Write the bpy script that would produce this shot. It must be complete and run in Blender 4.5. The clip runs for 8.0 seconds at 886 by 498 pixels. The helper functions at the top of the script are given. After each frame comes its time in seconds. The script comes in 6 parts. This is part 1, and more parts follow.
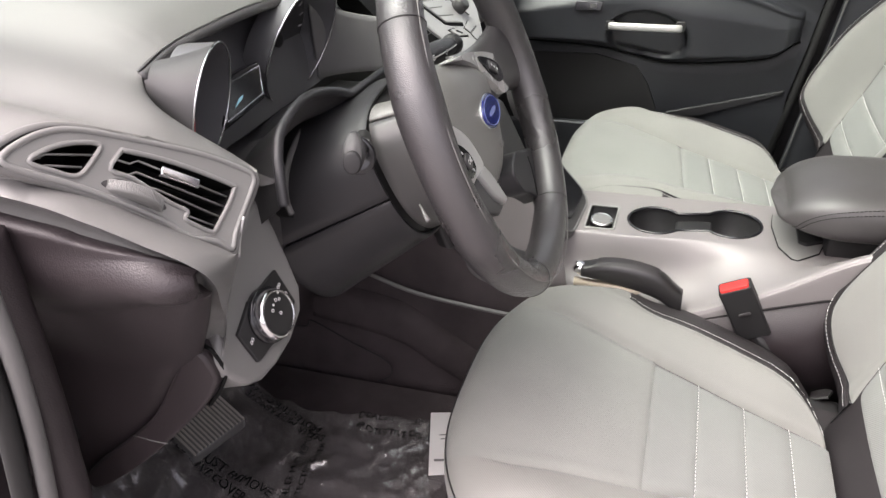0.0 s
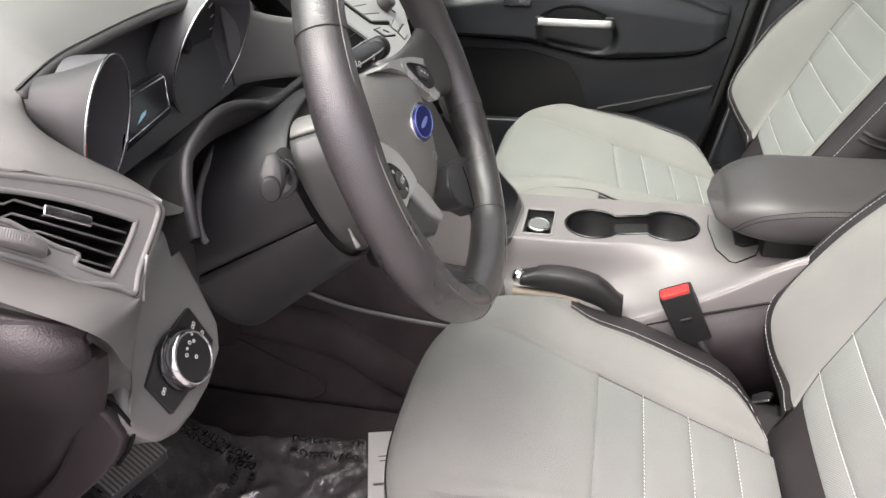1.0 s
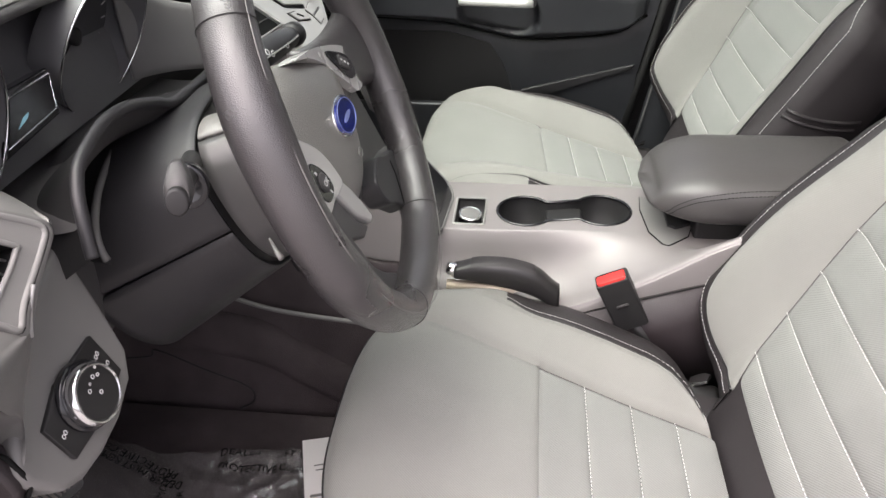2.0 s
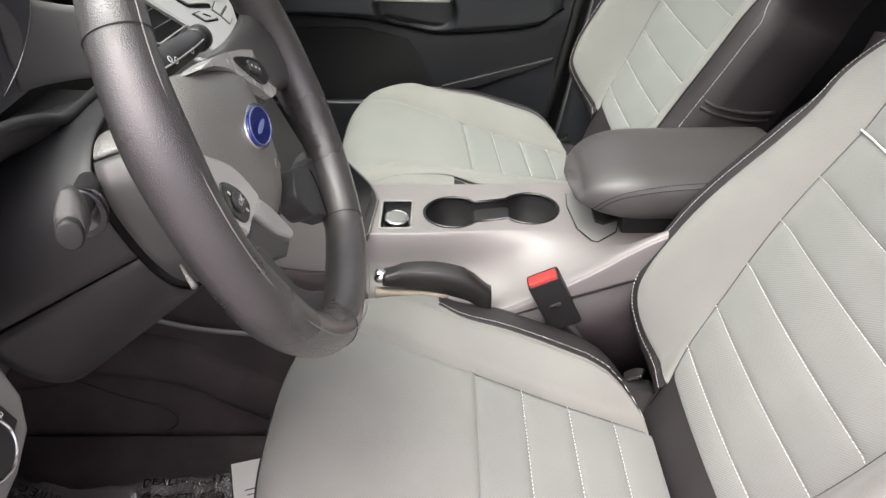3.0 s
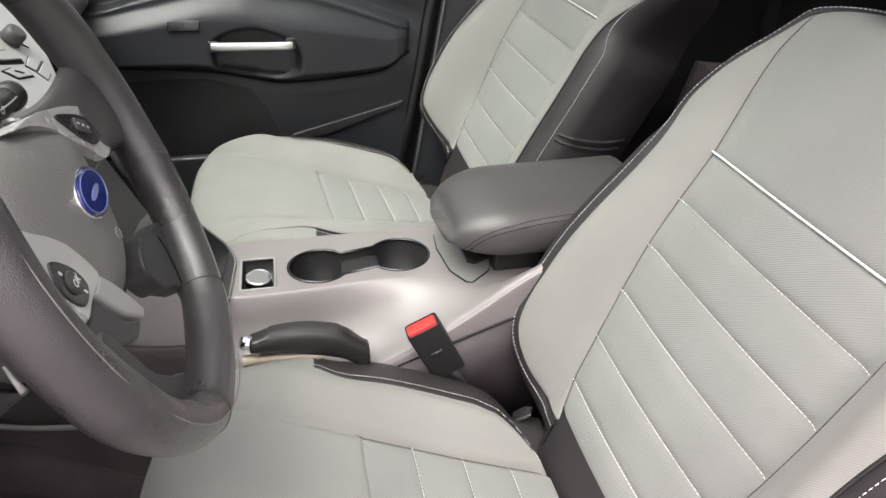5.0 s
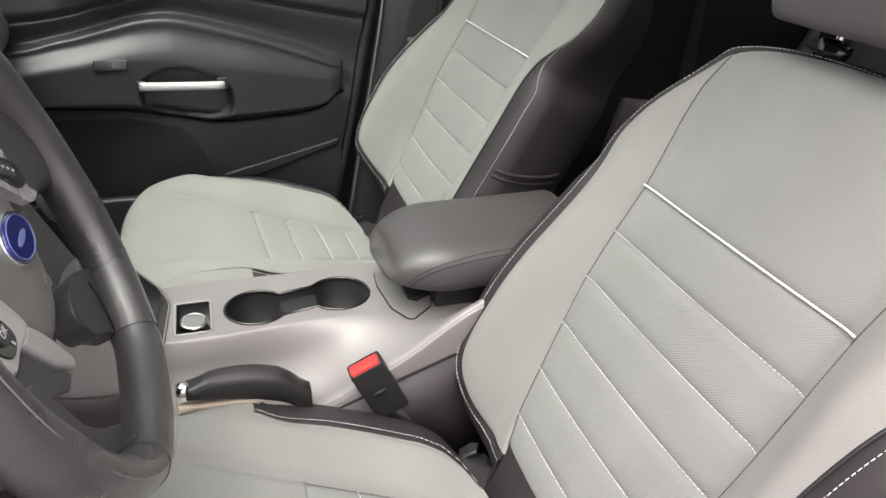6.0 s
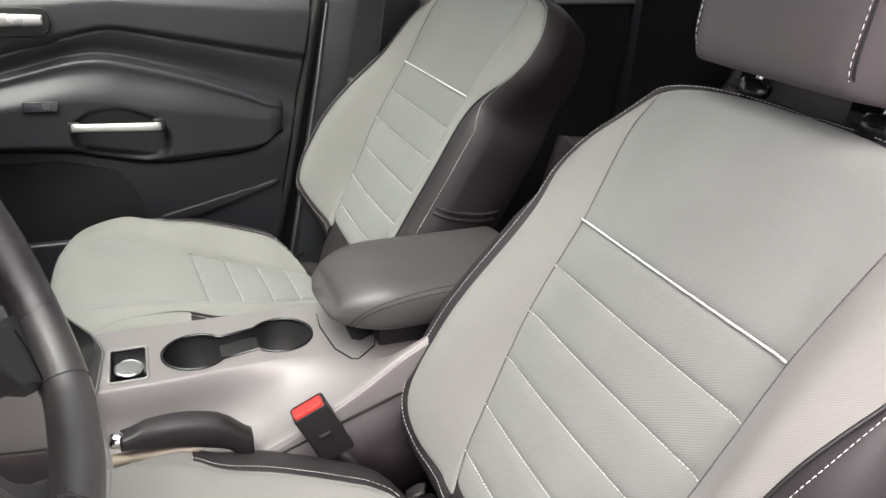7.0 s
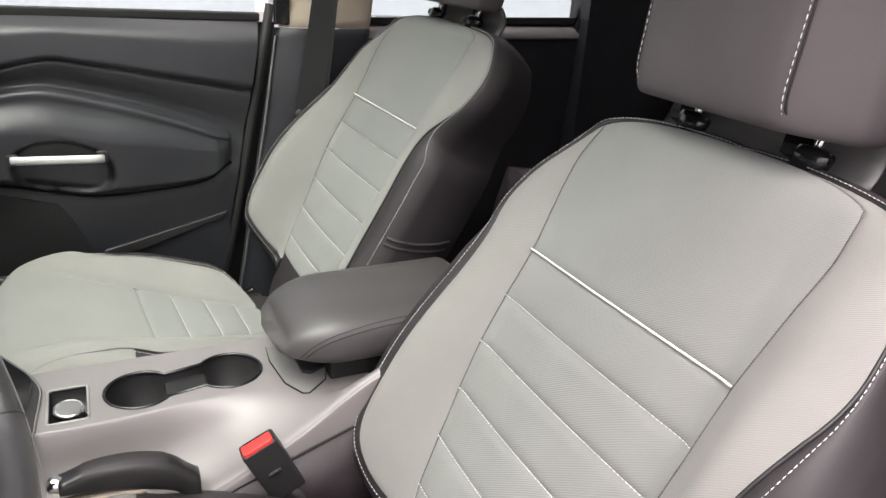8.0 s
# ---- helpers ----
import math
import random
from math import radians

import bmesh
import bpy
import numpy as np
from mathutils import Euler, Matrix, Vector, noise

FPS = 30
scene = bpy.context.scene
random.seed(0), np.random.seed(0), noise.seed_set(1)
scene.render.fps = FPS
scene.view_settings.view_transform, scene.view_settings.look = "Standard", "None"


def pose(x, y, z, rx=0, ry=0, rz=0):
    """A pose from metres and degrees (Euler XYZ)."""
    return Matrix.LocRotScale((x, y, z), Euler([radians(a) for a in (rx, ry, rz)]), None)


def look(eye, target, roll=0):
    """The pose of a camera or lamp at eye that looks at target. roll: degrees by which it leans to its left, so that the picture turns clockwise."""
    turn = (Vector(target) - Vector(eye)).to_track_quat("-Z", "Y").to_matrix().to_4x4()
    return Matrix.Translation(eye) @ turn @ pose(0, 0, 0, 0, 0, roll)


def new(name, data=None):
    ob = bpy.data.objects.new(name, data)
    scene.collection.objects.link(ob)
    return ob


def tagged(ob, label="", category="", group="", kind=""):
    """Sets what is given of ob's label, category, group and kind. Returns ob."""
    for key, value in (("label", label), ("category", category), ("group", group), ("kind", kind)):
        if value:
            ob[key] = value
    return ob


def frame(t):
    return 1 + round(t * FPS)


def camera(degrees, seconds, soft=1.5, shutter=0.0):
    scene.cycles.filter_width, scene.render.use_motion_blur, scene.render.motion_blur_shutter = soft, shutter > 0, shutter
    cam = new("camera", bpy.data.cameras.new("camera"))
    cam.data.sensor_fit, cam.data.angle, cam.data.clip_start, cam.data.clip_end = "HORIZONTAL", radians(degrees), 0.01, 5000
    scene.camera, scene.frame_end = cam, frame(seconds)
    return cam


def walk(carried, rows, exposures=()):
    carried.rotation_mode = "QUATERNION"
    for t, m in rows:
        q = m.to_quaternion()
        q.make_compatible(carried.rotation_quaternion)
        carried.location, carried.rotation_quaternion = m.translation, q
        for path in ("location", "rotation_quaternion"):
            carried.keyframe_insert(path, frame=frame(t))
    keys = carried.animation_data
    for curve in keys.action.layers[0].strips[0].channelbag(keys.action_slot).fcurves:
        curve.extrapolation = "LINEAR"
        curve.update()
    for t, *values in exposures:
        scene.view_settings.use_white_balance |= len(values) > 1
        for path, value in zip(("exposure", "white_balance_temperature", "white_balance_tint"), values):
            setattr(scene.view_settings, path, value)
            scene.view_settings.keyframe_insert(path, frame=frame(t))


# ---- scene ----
cam = camera(62.1, 8.0)
PATH = [
    (0, (0.1839, -1.0370, 0.8039), (-0.4008, 0.5793, -0.2186), -3.88),
    (0.5, (0.1771, -1.0077, 0.8063), (-0.3221, 0.6287, -0.2295), -3.00),
    (1, (0.1669, -0.9818, 0.8030), (-0.2400, 0.6689, -0.2504), -2.51),
    (1.5, (0.1593, -0.9589, 0.7985), (-0.1509, 0.6954, -0.2818), -2.07),
    (3, (0.1495, -0.9038, 0.7925), (0.1406, 0.7518, -0.3295), -0.32),
    (3.5, (0.1509, -0.8944, 0.7928), (0.2341, 0.7642, -0.3217), -0.00),
    (4, (0.1491, -0.8816, 0.7844), (0.3293, 0.7836, -0.3085), 0.26),
    (4.5, (0.1434, -0.8677, 0.7741), (0.4222, 0.8062, -0.2844), 0.55),
    (6, (0.1313, -0.8570, 0.7736), (0.6883, 0.8242, -0.1556), 2.31),
    (6.5, (0.1330, -0.8578, 0.7747), (0.7661, 0.8234, -0.1044), 2.75),
    (7, (0.1333, -0.8588, 0.7736), (0.8432, 0.8164, -0.0569), 3.08),
    (7.5, (0.1351, -0.8595, 0.7743), (0.9125, 0.8074, -0.0111), 3.41),
    (8, (0.1343, -0.8600, 0.7739), (0.9725, 0.7955, 0.0277), 3.90),
]
walk(cam, [(t, look(eye, target, roll)) for t, eye, target, roll in PATH], [(0.0, 1.72, 6730, 21.5), (3.0, 1.65, 6730, 21.5), (8.0, 1.52, 6730, 21.5)])

# ---- world and light ----
world = bpy.data.worlds.new("overcast_sky")
scene.world = world
world.use_nodes = True
wn = world.node_tree
sky = wn.nodes.new("ShaderNodeTexSky")
sky.sky_type = "NISHITA"
sky.sun_disc = False
sky.sun_elevation, sky.sun_rotation = radians(66), radians(-133)
sky.dust_density, sky.air_density = 6.0, 1.0
grey = wn.nodes.new("ShaderNodeHueSaturation")
grey.inputs["Saturation"].default_value = 0.25
wn.links.new(sky.outputs[0], grey.inputs["Color"])
wn.links.new(grey.outputs[0], wn.nodes["Background"].inputs["Color"])
wn.nodes["Background"].inputs["Strength"].default_value = 0.15
sun = new("sun", bpy.data.lights.new("sun", "SUN"))
sun.data.energy, sun.data.angle, sun.data.color = 1.1, radians(75), (1.0, 0.96, 0.93)
sun.matrix_world = look((-0.7, -1.35, 3.6), (0, 0, 0))


# ---- materials ----
def material(name, colour, rough=0.5, metal=0.0, grain=0.0, grain_scale=400.0, blotch=0.06, spec=0.5, coat=0.0, weave=0.0, weave_scale=900.0):
    """A painted, moulded or woven surface: base colour with blotches, a fine grain in relief, and slight changes of gloss."""
    m = bpy.data.materials.new(name)
    m.use_nodes = True
    nt = m.node_tree
    b = nt.nodes["Principled BSDF"]
    b.inputs["Roughness"].default_value = rough
    b.inputs["Metallic"].default_value = metal
    b.inputs["Specular IOR Level"].default_value = spec
    b.inputs["Coat Weight"].default_value = coat
    b.inputs["Coat Roughness"].default_value = rough * 0.8
    co = nt.nodes.new("ShaderNodeTexCoord")
    big = nt.nodes.new("ShaderNodeTexNoise")
    big.inputs["Scale"].default_value = 9.0
    big.inputs["Detail"].default_value = 6.0
    nt.links.new(co.outputs["Object"], big.inputs["Vector"])
    ramp = nt.nodes.new("ShaderNodeMapRange")
    ramp.inputs["From Min"].default_value, ramp.inputs["From Max"].default_value = 0.3, 0.7
    ramp.inputs["To Min"].default_value, ramp.inputs["To Max"].default_value = 1 - blotch, 1 + blotch
    nt.links.new(big.outputs["Fac"], ramp.inputs["Value"])
    mul = nt.nodes.new("ShaderNodeVectorMath")
    mul.operation = "SCALE"
    mul.inputs[0].default_value = colour
    nt.links.new(ramp.outputs[0], mul.inputs["Scale"])
    nt.links.new(mul.outputs[0], b.inputs["Base Color"])
    gloss = nt.nodes.new("ShaderNodeMapRange")
    gloss.inputs["From Min"].default_value, gloss.inputs["From Max"].default_value = 0.3, 0.7
    gloss.inputs["To Min"].default_value, gloss.inputs["To Max"].default_value = rough * 0.9, min(1.0, rough * 1.1)
    nt.links.new(big.outputs["Fac"], gloss.inputs["Value"])
    nt.links.new(gloss.outputs[0], b.inputs["Roughness"])
    last = None
    if grain:
        v = nt.nodes.new("ShaderNodeTexVoronoi")
        v.inputs["Scale"].default_value = grain_scale
        nt.links.new(co.outputs["Object"], v.inputs["Vector"])
        bump = nt.nodes.new("ShaderNodeBump")
        bump.inputs["Strength"].default_value = grain
        bump.inputs["Distance"].default_value = 0.001
        nt.links.new(v.outputs["Distance"], bump.inputs["Height"])
        last = bump
    if weave:
        w1 = nt.nodes.new("ShaderNodeTexWave")
        w1.inputs["Scale"].default_value = weave_scale / 6
        w1.bands_direction = "DIAGONAL"
        w1.inputs["Distortion"].default_value = 0.6
        nt.links.new(co.outputs["Object"], w1.inputs["Vector"])
        n2 = nt.nodes.new("ShaderNodeTexNoise")
        n2.inputs["Scale"].default_value = weave_scale
        nt.links.new(co.outputs["Object"], n2.inputs["Vector"])
        add = nt.nodes.new("ShaderNodeMath")
        add.operation = "ADD"
        nt.links.new(w1.outputs["Fac"], add.inputs[0])
        nt.links.new(n2.outputs["Fac"], add.inputs[1])
        bump2 = nt.nodes.new("ShaderNodeBump")
        bump2.inputs["Strength"].default_value = weave
        bump2.inputs["Distance"].default_value = 0.0006
        nt.links.new(add.outputs[0], bump2.inputs["Height"])
        if last:
            nt.links.new(last.outputs[0], bump2.inputs["Normal"])
        last = bump2
        yarn = nt.nodes.new("ShaderNodeMapRange")
        yarn.inputs["To Min"].default_value, yarn.inputs["To Max"].default_value = 0.93, 1.05
        nt.links.new(w1.outputs["Fac"], yarn.inputs["Value"])
        both = nt.nodes.new("ShaderNodeMath")
        both.operation = "MULTIPLY"
        nt.links.new(ramp.outputs[0], both.inputs[0])
        nt.links.new(yarn.outputs[0], both.inputs[1])
        nt.links.new(both.outputs[0], mul.inputs["Scale"])
        b.inputs["Sheen Weight"].default_value = 0.15
    if last:
        nt.links.new(last.outputs[0], b.inputs["Normal"])
    return m


CLOTH = material("light_grey_cloth", (0.212, 0.210, 0.197), 0.85, weave=0.28, weave_scale=1300, blotch=0.07, spec=0.25)
CLOTH_RIB = material("light_grey_ribbed_cloth", (0.205, 0.211, 0.2), 0.8, weave=0.36, weave_scale=1050, blotch=0.06, spec=0.3)
CLOTH_PLAIN = material("light_grey_green_cloth", (0.214, 0.217, 0.204), 0.85, weave=0.26, weave_scale=1300, blotch=0.07, spec=0.25)
CHARCOAL = material("charcoal_leatherette", (0.027, 0.0235, 0.025), 0.55, grain=0.12, grain_scale=1500, blotch=0.12, spec=0.4)
PADDED = material("dark_grey_soft_vinyl", (0.060, 0.056, 0.056), 0.38, grain=0.12, grain_scale=1300, blotch=0.08, spec=0.55)
CHARCOAL_CLOTH = material("charcoal_cloth", (0.088, 0.078, 0.081), 0.75, grain=0.25, grain_scale=1500, blotch=0.1, spec=0.35)
THREAD = material("white_thread", (0.75, 0.74, 0.72), 0.7)
THREAD_GREY = material("grey_thread", (0.22, 0.21, 0.21), 0.7)
# a little paler than DASH: windscreen glare on the top put into the colour
DASH_TOP = material("glare_paled_soft_plastic", (0.19, 0.188, 0.18), 0.45, grain=0.10, grain_scale=1600, blotch=0.05)
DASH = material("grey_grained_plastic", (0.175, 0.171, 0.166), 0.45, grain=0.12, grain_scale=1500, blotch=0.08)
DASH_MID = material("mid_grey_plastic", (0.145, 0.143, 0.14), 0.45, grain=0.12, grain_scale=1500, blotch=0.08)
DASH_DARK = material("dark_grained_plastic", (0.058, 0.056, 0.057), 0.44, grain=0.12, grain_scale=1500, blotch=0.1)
DASH_END = material("brown_black_plastic", (0.027, 0.0205, 0.0225), 0.5, grain=0.22, grain_scale=800, blotch=0.12)
BEZEL = material("satin_grey_plastic", (0.25, 0.247, 0.238), 0.42, blotch=0.04)
COWL = material("black_grained_cowl_plastic", (0.025, 0.0245, 0.0265), 0.42, grain=0.14, grain_scale=1300, blotch=0.1)
BLACK = material("black_plastic", (0.016, 0.0155, 0.016), 0.5, blotch=0.1)
GRIP = material("black_moulded_grip", (0.017, 0.0155, 0.016), 0.36, grain=0.05, grain_scale=1500, blotch=0.1, spec=0.6)
GLOSS = material("gloss_black_plastic", (0.012, 0.012, 0.014), 0.15, blotch=0.1, coat=0.4)
LEATHER = material("black_wheel_leather", (0.043, 0.0395, 0.041), 0.29, grain=0.34, grain_scale=1250, blotch=0.2, spec=0.85, coat=0.6)
PAD = material("dark_grey_airbag_vinyl", (0.17, 0.165, 0.156), 0.38, grain=0.35, grain_scale=850, blotch=0.08, spec=0.9)
HUB = material("smooth_dark_hub_plastic", (0.070, 0.069, 0.068), 0.30, grain=0.06, grain_scale=1500, blotch=0.06)
SATIN = material("satin_silver_paint", (0.62, 0.61, 0.60), 0.28, metal=0.4, blotch=0.04)
STACK = material("satin_grey_stack_paint", (0.40, 0.396, 0.39), 0.34, metal=0.15, blotch=0.05)
CONSOLE = material("warm_grey_metallic_plastic", (0.222, 0.203, 0.203), 0.45, metal=0.18, blotch=0.04)
CHROME = material("chrome", (0.85, 0.85, 0.86), 0.12, metal=1.0, blotch=0.03)
DOOR = material("black_door_plastic", (0.029, 0.0305, 0.0345), 0.36, grain=0.16, grain_scale=1200, blotch=0.12)
CARPET = material("dark_carpet", (0.082, 0.068, 0.071), 0.95, grain=1.0, grain_scale=900, blotch=0.3, spec=0.1)
RED = material("red_button_plastic", (0.75, 0.035, 0.03), 0.35, blotch=0.04)
BLUE = material("blue_enamel", (0.008, 0.018, 0.17), 0.1, coat=0.8, blotch=0.05)
BADGE_MARK = material("pale_blue_enamel", (0.2, 0.24, 0.45), 0.2, blotch=0.05)
SMOKED = material("smoked_gauge_plastic", (0.06, 0.06, 0.064), 0.3, blotch=0.1)
CLUSTER = material("dark_cluster_plastic", (0.125, 0.125, 0.13), 0.30, grain=0.05, grain_scale=1500, blotch=0.1)
RIB = material("grey_brown_rubber", (0.42, 0.385, 0.35), 0.6, blotch=0.15)
INK = material("black_ink", (0.006, 0.006, 0.006), 0.7, spec=0.15)
PAPER = material("white_paper", (0.78, 0.76, 0.74), 0.8, blotch=0.03)
BEIGE = material("beige_pillar_fabric", (0.5, 0.43, 0.34), 0.8, grain=0.4, blotch=0.05)
RUBBER = material("black_rubber", (0.015, 0.015, 0.015), 0.7, blotch=0.15)
BELT = material("black_belt_webbing", (0.013, 0.013, 0.0145), 0.75, weave=0.4, weave_scale=700)
NEEDLE = material("red_gauge_print", (0.6, 0.03, 0.03), 0.4)
STEEL = material("steel", (0.6, 0.6, 0.6), 0.25, metal=1.0)
CONCRETE = material("grey_concrete", (0.17, 0.163, 0.158), 0.85, grain=0.6, grain_scale=90, blotch=0.15)
HEADLINER = material("grey_headliner", (0.6, 0.58, 0.55), 0.9, weave=0.4)
FACADE = material("pale_wall", (0.62, 0.66, 0.68), 0.8, blotch=0.08)
CYAN = material("pale_blue_print", (0.3, 0.6, 0.7), 0.4)
ICON = material("white_print", (0.7, 0.7, 0.7), 0.5)


def glassy(name, tint, rough=0.02, mix=0.12, haze=0.0):
    """A clear sheet: it lets most light through and mirrors a little."""
    m = bpy.data.materials.new(name)
    m.use_nodes = True
    nt = m.node_tree
    out = nt.nodes["Material Output"]
    nt.nodes.remove(nt.nodes["Principled BSDF"])
    tr = nt.nodes.new("ShaderNodeBsdfTransparent")
    tr.inputs["Color"].default_value = (*tint, 1)
    gl = nt.nodes.new("ShaderNodeBsdfGlossy")
    gl.inputs["Roughness"].default_value = rough
    fr = nt.nodes.new("ShaderNodeFresnel")
    fr.inputs["IOR"].default_value = 1.45
    mx = nt.nodes.new("ShaderNodeMixShader")
    ad = nt.nodes.new("ShaderNodeMath")
    ad.operation = "ADD"
    ad.use_clamp = True
    ad.inputs[1].default_value = mix
    nt.links.new(fr.outputs[0], ad.inputs[0])
    nt.links.new(ad.outputs[0], mx.inputs[0])
    nt.links.new(tr.outputs[0], mx.inputs[1])
    nt.links.new(gl.outputs[0], mx.inputs[2])
    last = mx
    if haze:
        df = nt.nodes.new("ShaderNodeBsdfDiffuse")
        df.inputs["Color"].default_value = (0.5, 0.48, 0.48, 1)
        hz = nt.nodes.new("ShaderNodeMixShader")
        hz.inputs[0].default_value = haze
        nt.links.new(mx.outputs[0], hz.inputs[1])
        nt.links.new(df.outputs[0], hz.inputs[2])
        last = hz
    nt.links.new(last.outputs[0], out.inputs["Surface"])
    return m


GLASS = glassy("window_glass", (0.8, 0.84, 0.84), 0.01, 0.02)
SCREEN = glassy("windscreen_glass", (0.925, 0.99, 0.95), 0.01, 0.0)
FILM = glassy("clear_plastic_film", (0.92, 0.90, 0.89), 0.06, 0.10, 0.17)


# ---- builders ----
def thing(name, at, label, category, group="", kind=""):
    """An Empty at the base of a thing, which its parts hang under."""
    ob = new(name)
    ob.empty_display_size = 0.05
    ob.location = at
    return tagged(ob, label, category, group, kind)


def root_at(ob):
    p = Vector((0, 0, 0))
    while ob:
        p += ob.location
        ob = ob.parent
    return p


def part(name, bm, mat, parent=None, label="", smooth=True, bevel=0.0, solid=0.0):
    """One mesh object from a bmesh in world places, under a thing or a part."""
    me = bpy.data.meshes.new(name)
    off = root_at(parent)
    bmesh.ops.translate(bm, verts=bm.verts, vec=-off)
    bmesh.ops.recalc_face_normals(bm, faces=bm.faces)
    bm.to_mesh(me)
    bm.free()
    me.materials.append(mat)
    ob = new(name, me)
    if parent:
        ob.parent = parent
    if label:
        ob["label"] = label
    for p in me.polygons:
        p.use_smooth = smooth
    if solid:
        s = ob.modifiers.new("thickness", "SOLIDIFY")
        s.thickness, s.offset = solid, -1
    if bevel:
        b = ob.modifiers.new("edge", "BEVEL")
        b.width, b.segments, b.limit_method, b.angle_limit = bevel, 3, "ANGLE", radians(35)
    if smooth and (bevel or solid):
        w = ob.modifiers.new("normals", "WEIGHTED_NORMAL")
        w.keep_sharp = False
    return ob


def structure(name, bm, mat, label, category, **k):
    return tagged(part(name, bm, mat, None, **k), label, category, "", "structure")


def grid(f, nu, nv, cu=False, cv=False):
    """A surface from f(u, v), u and v from 0 to 1."""
    bm = bmesh.new()
    mu, mv = nu + (not cu), nv + (not cv)
    vs = [[bm.verts.new(f(i / nu, j / nv)) for j in range(mv)] for i in range(mu)]
    for i in range(nu):
        for j in range(nv):
            a, b = (i + 1) % mu, (j + 1) % mv
            bm.faces.new((vs[i][j], vs[a][j], vs[a][b], vs[i][b]))
    return bm


def capped(bm):
    bmesh.ops.holes_fill(bm, edges=[e for e in bm.edges if e.is_boundary], sides=0)
    return bm


def merge(*bms):
    out = bmesh.new()
    for b in bms:
        me = bpy.data.meshes.new("tmp")
        b.to_mesh(me)
        b.free()
        out.from_mesh(me)
        bpy.data.meshes.remove(me)
    return out


def box(x0, x1, y0, y1, z0, z1, m=None):
    bm = bmesh.new()
    bmesh.ops.create_cube(bm, size=1)
    bmesh.ops.transform(bm, verts=bm.verts, matrix=Matrix.Translation(((x0 + x1) / 2, (y0 + y1) / 2, (z0 + z1) / 2)) @ Matrix.Diagonal((x1 - x0, y1 - y0, z1 - z0, 1)))
    if m:
        bmesh.ops.transform(bm, verts=bm.verts, matrix=m)
    return bm


def spline(pts, t):
    """A smooth curve through points, t from 0 to 1."""
    n = len(pts) - 1
    i = min(int(t * n), n - 1)
    u = t * n - i
    p = [Vector(pts[max(0, min(n, k))]) for k in (i - 1, i, i + 1, i + 2)]
    return 0.5 * (2 * p[1] + (p[2] - p[0]) * u + (2 * p[0] - 5 * p[1] + 4 * p[2] - p[3]) * u * u + (3 * p[1] - p[0] - 3 * p[2] + p[3]) * u**3)


def curve_pts(pts, n):
    return [spline(pts, i / n) for i in range(n + 1)]


def tube(pts, r, sides=8, closed=False):
    """A round bar along points; r is a number or a function of 0 to 1."""
    bm = bmesh.new()
    n = len(pts)
    rings = []
    ref = Vector((0.13, 0.31, 0.94))
    for i, p in enumerate(pts):
        p = Vector(p)
        a = Vector(pts[(i - 1) % n] if closed or i else p)
        b = Vector(pts[(i + 1) % n] if closed or i < n - 1 else p)
        d = (b - a).normalized()
        x = (ref - d * ref.dot(d)).normalized()
        y = d.cross(x)
        ref = x
        rr = r(i / max(1, n - 1)) if callable(r) else r
        rings.append([bm.verts.new(p + (x * math.cos(2 * math.pi * k / sides) + y * math.sin(2 * math.pi * k / sides)) * rr) for k in range(sides)])
    for i in range(n if closed else n - 1):
        a, b = rings[i], rings[(i + 1) % n]
        for k in range(sides):
            bm.faces.new((a[k], a[(k + 1) % sides], b[(k + 1) % sides], b[k]))
    if not closed:
        bm.faces.new(rings[0][::-1])
        bm.faces.new(rings[-1])
    return bm


def stitches(f, length, r=0.00032, step=0.0052, dash=0.0037):
    """Short thread dashes along f(t), t from 0 to 1, of about that length."""
    bm = bmesh.new()
    n = max(1, int(length / step))
    for i in range(n):
        a, b = Vector(f(i / n)), Vector(f(min(1, (i + dash / step) / n)))
        d = (b - a)
        if d.length < 1e-5:
            continue
        d.normalize()
        x = d.orthogonal().normalized() * r
        y = d.cross(x)
        m = (a + b) / 2
        rings = []
        for c, k in ((a, 0.5), (m, 1.0), (b, 0.5)):
            rings.append([bm.verts.new(c + (x * sx + y * sy) * k) for sx, sy in ((1, 1), (-1, 1), (-1, -1), (1, -1))])
        for p, q in zip(rings, rings[1:]):
            for k in range(4):
                bm.faces.new((p[k], p[(k + 1) % 4], q[(k + 1) % 4], q[k]))
        bm.faces.new(rings[0][::-1])
        bm.faces.new(rings[-1])
    return bm


def lathe(profile, m, sides=32):
    """A turned body: profile of (radius, height), placed by m."""
    bm = bmesh.new()
    rings = []
    for r, h in profile:
        rings.append([bm.verts.new(m @ Vector((r * math.cos(2 * math.pi * k / sides), r * math.sin(2 * math.pi * k / sides), h))) for k in range(sides)])
    for a, b in zip(rings, rings[1:]):
        for k in range(sides):
            bm.faces.new((a[k], a[(k + 1) % sides], b[(k + 1) % sides], b[k]))
    bm.faces.new(rings[0][::-1])
    bm.faces.new(rings[-1])
    return bm


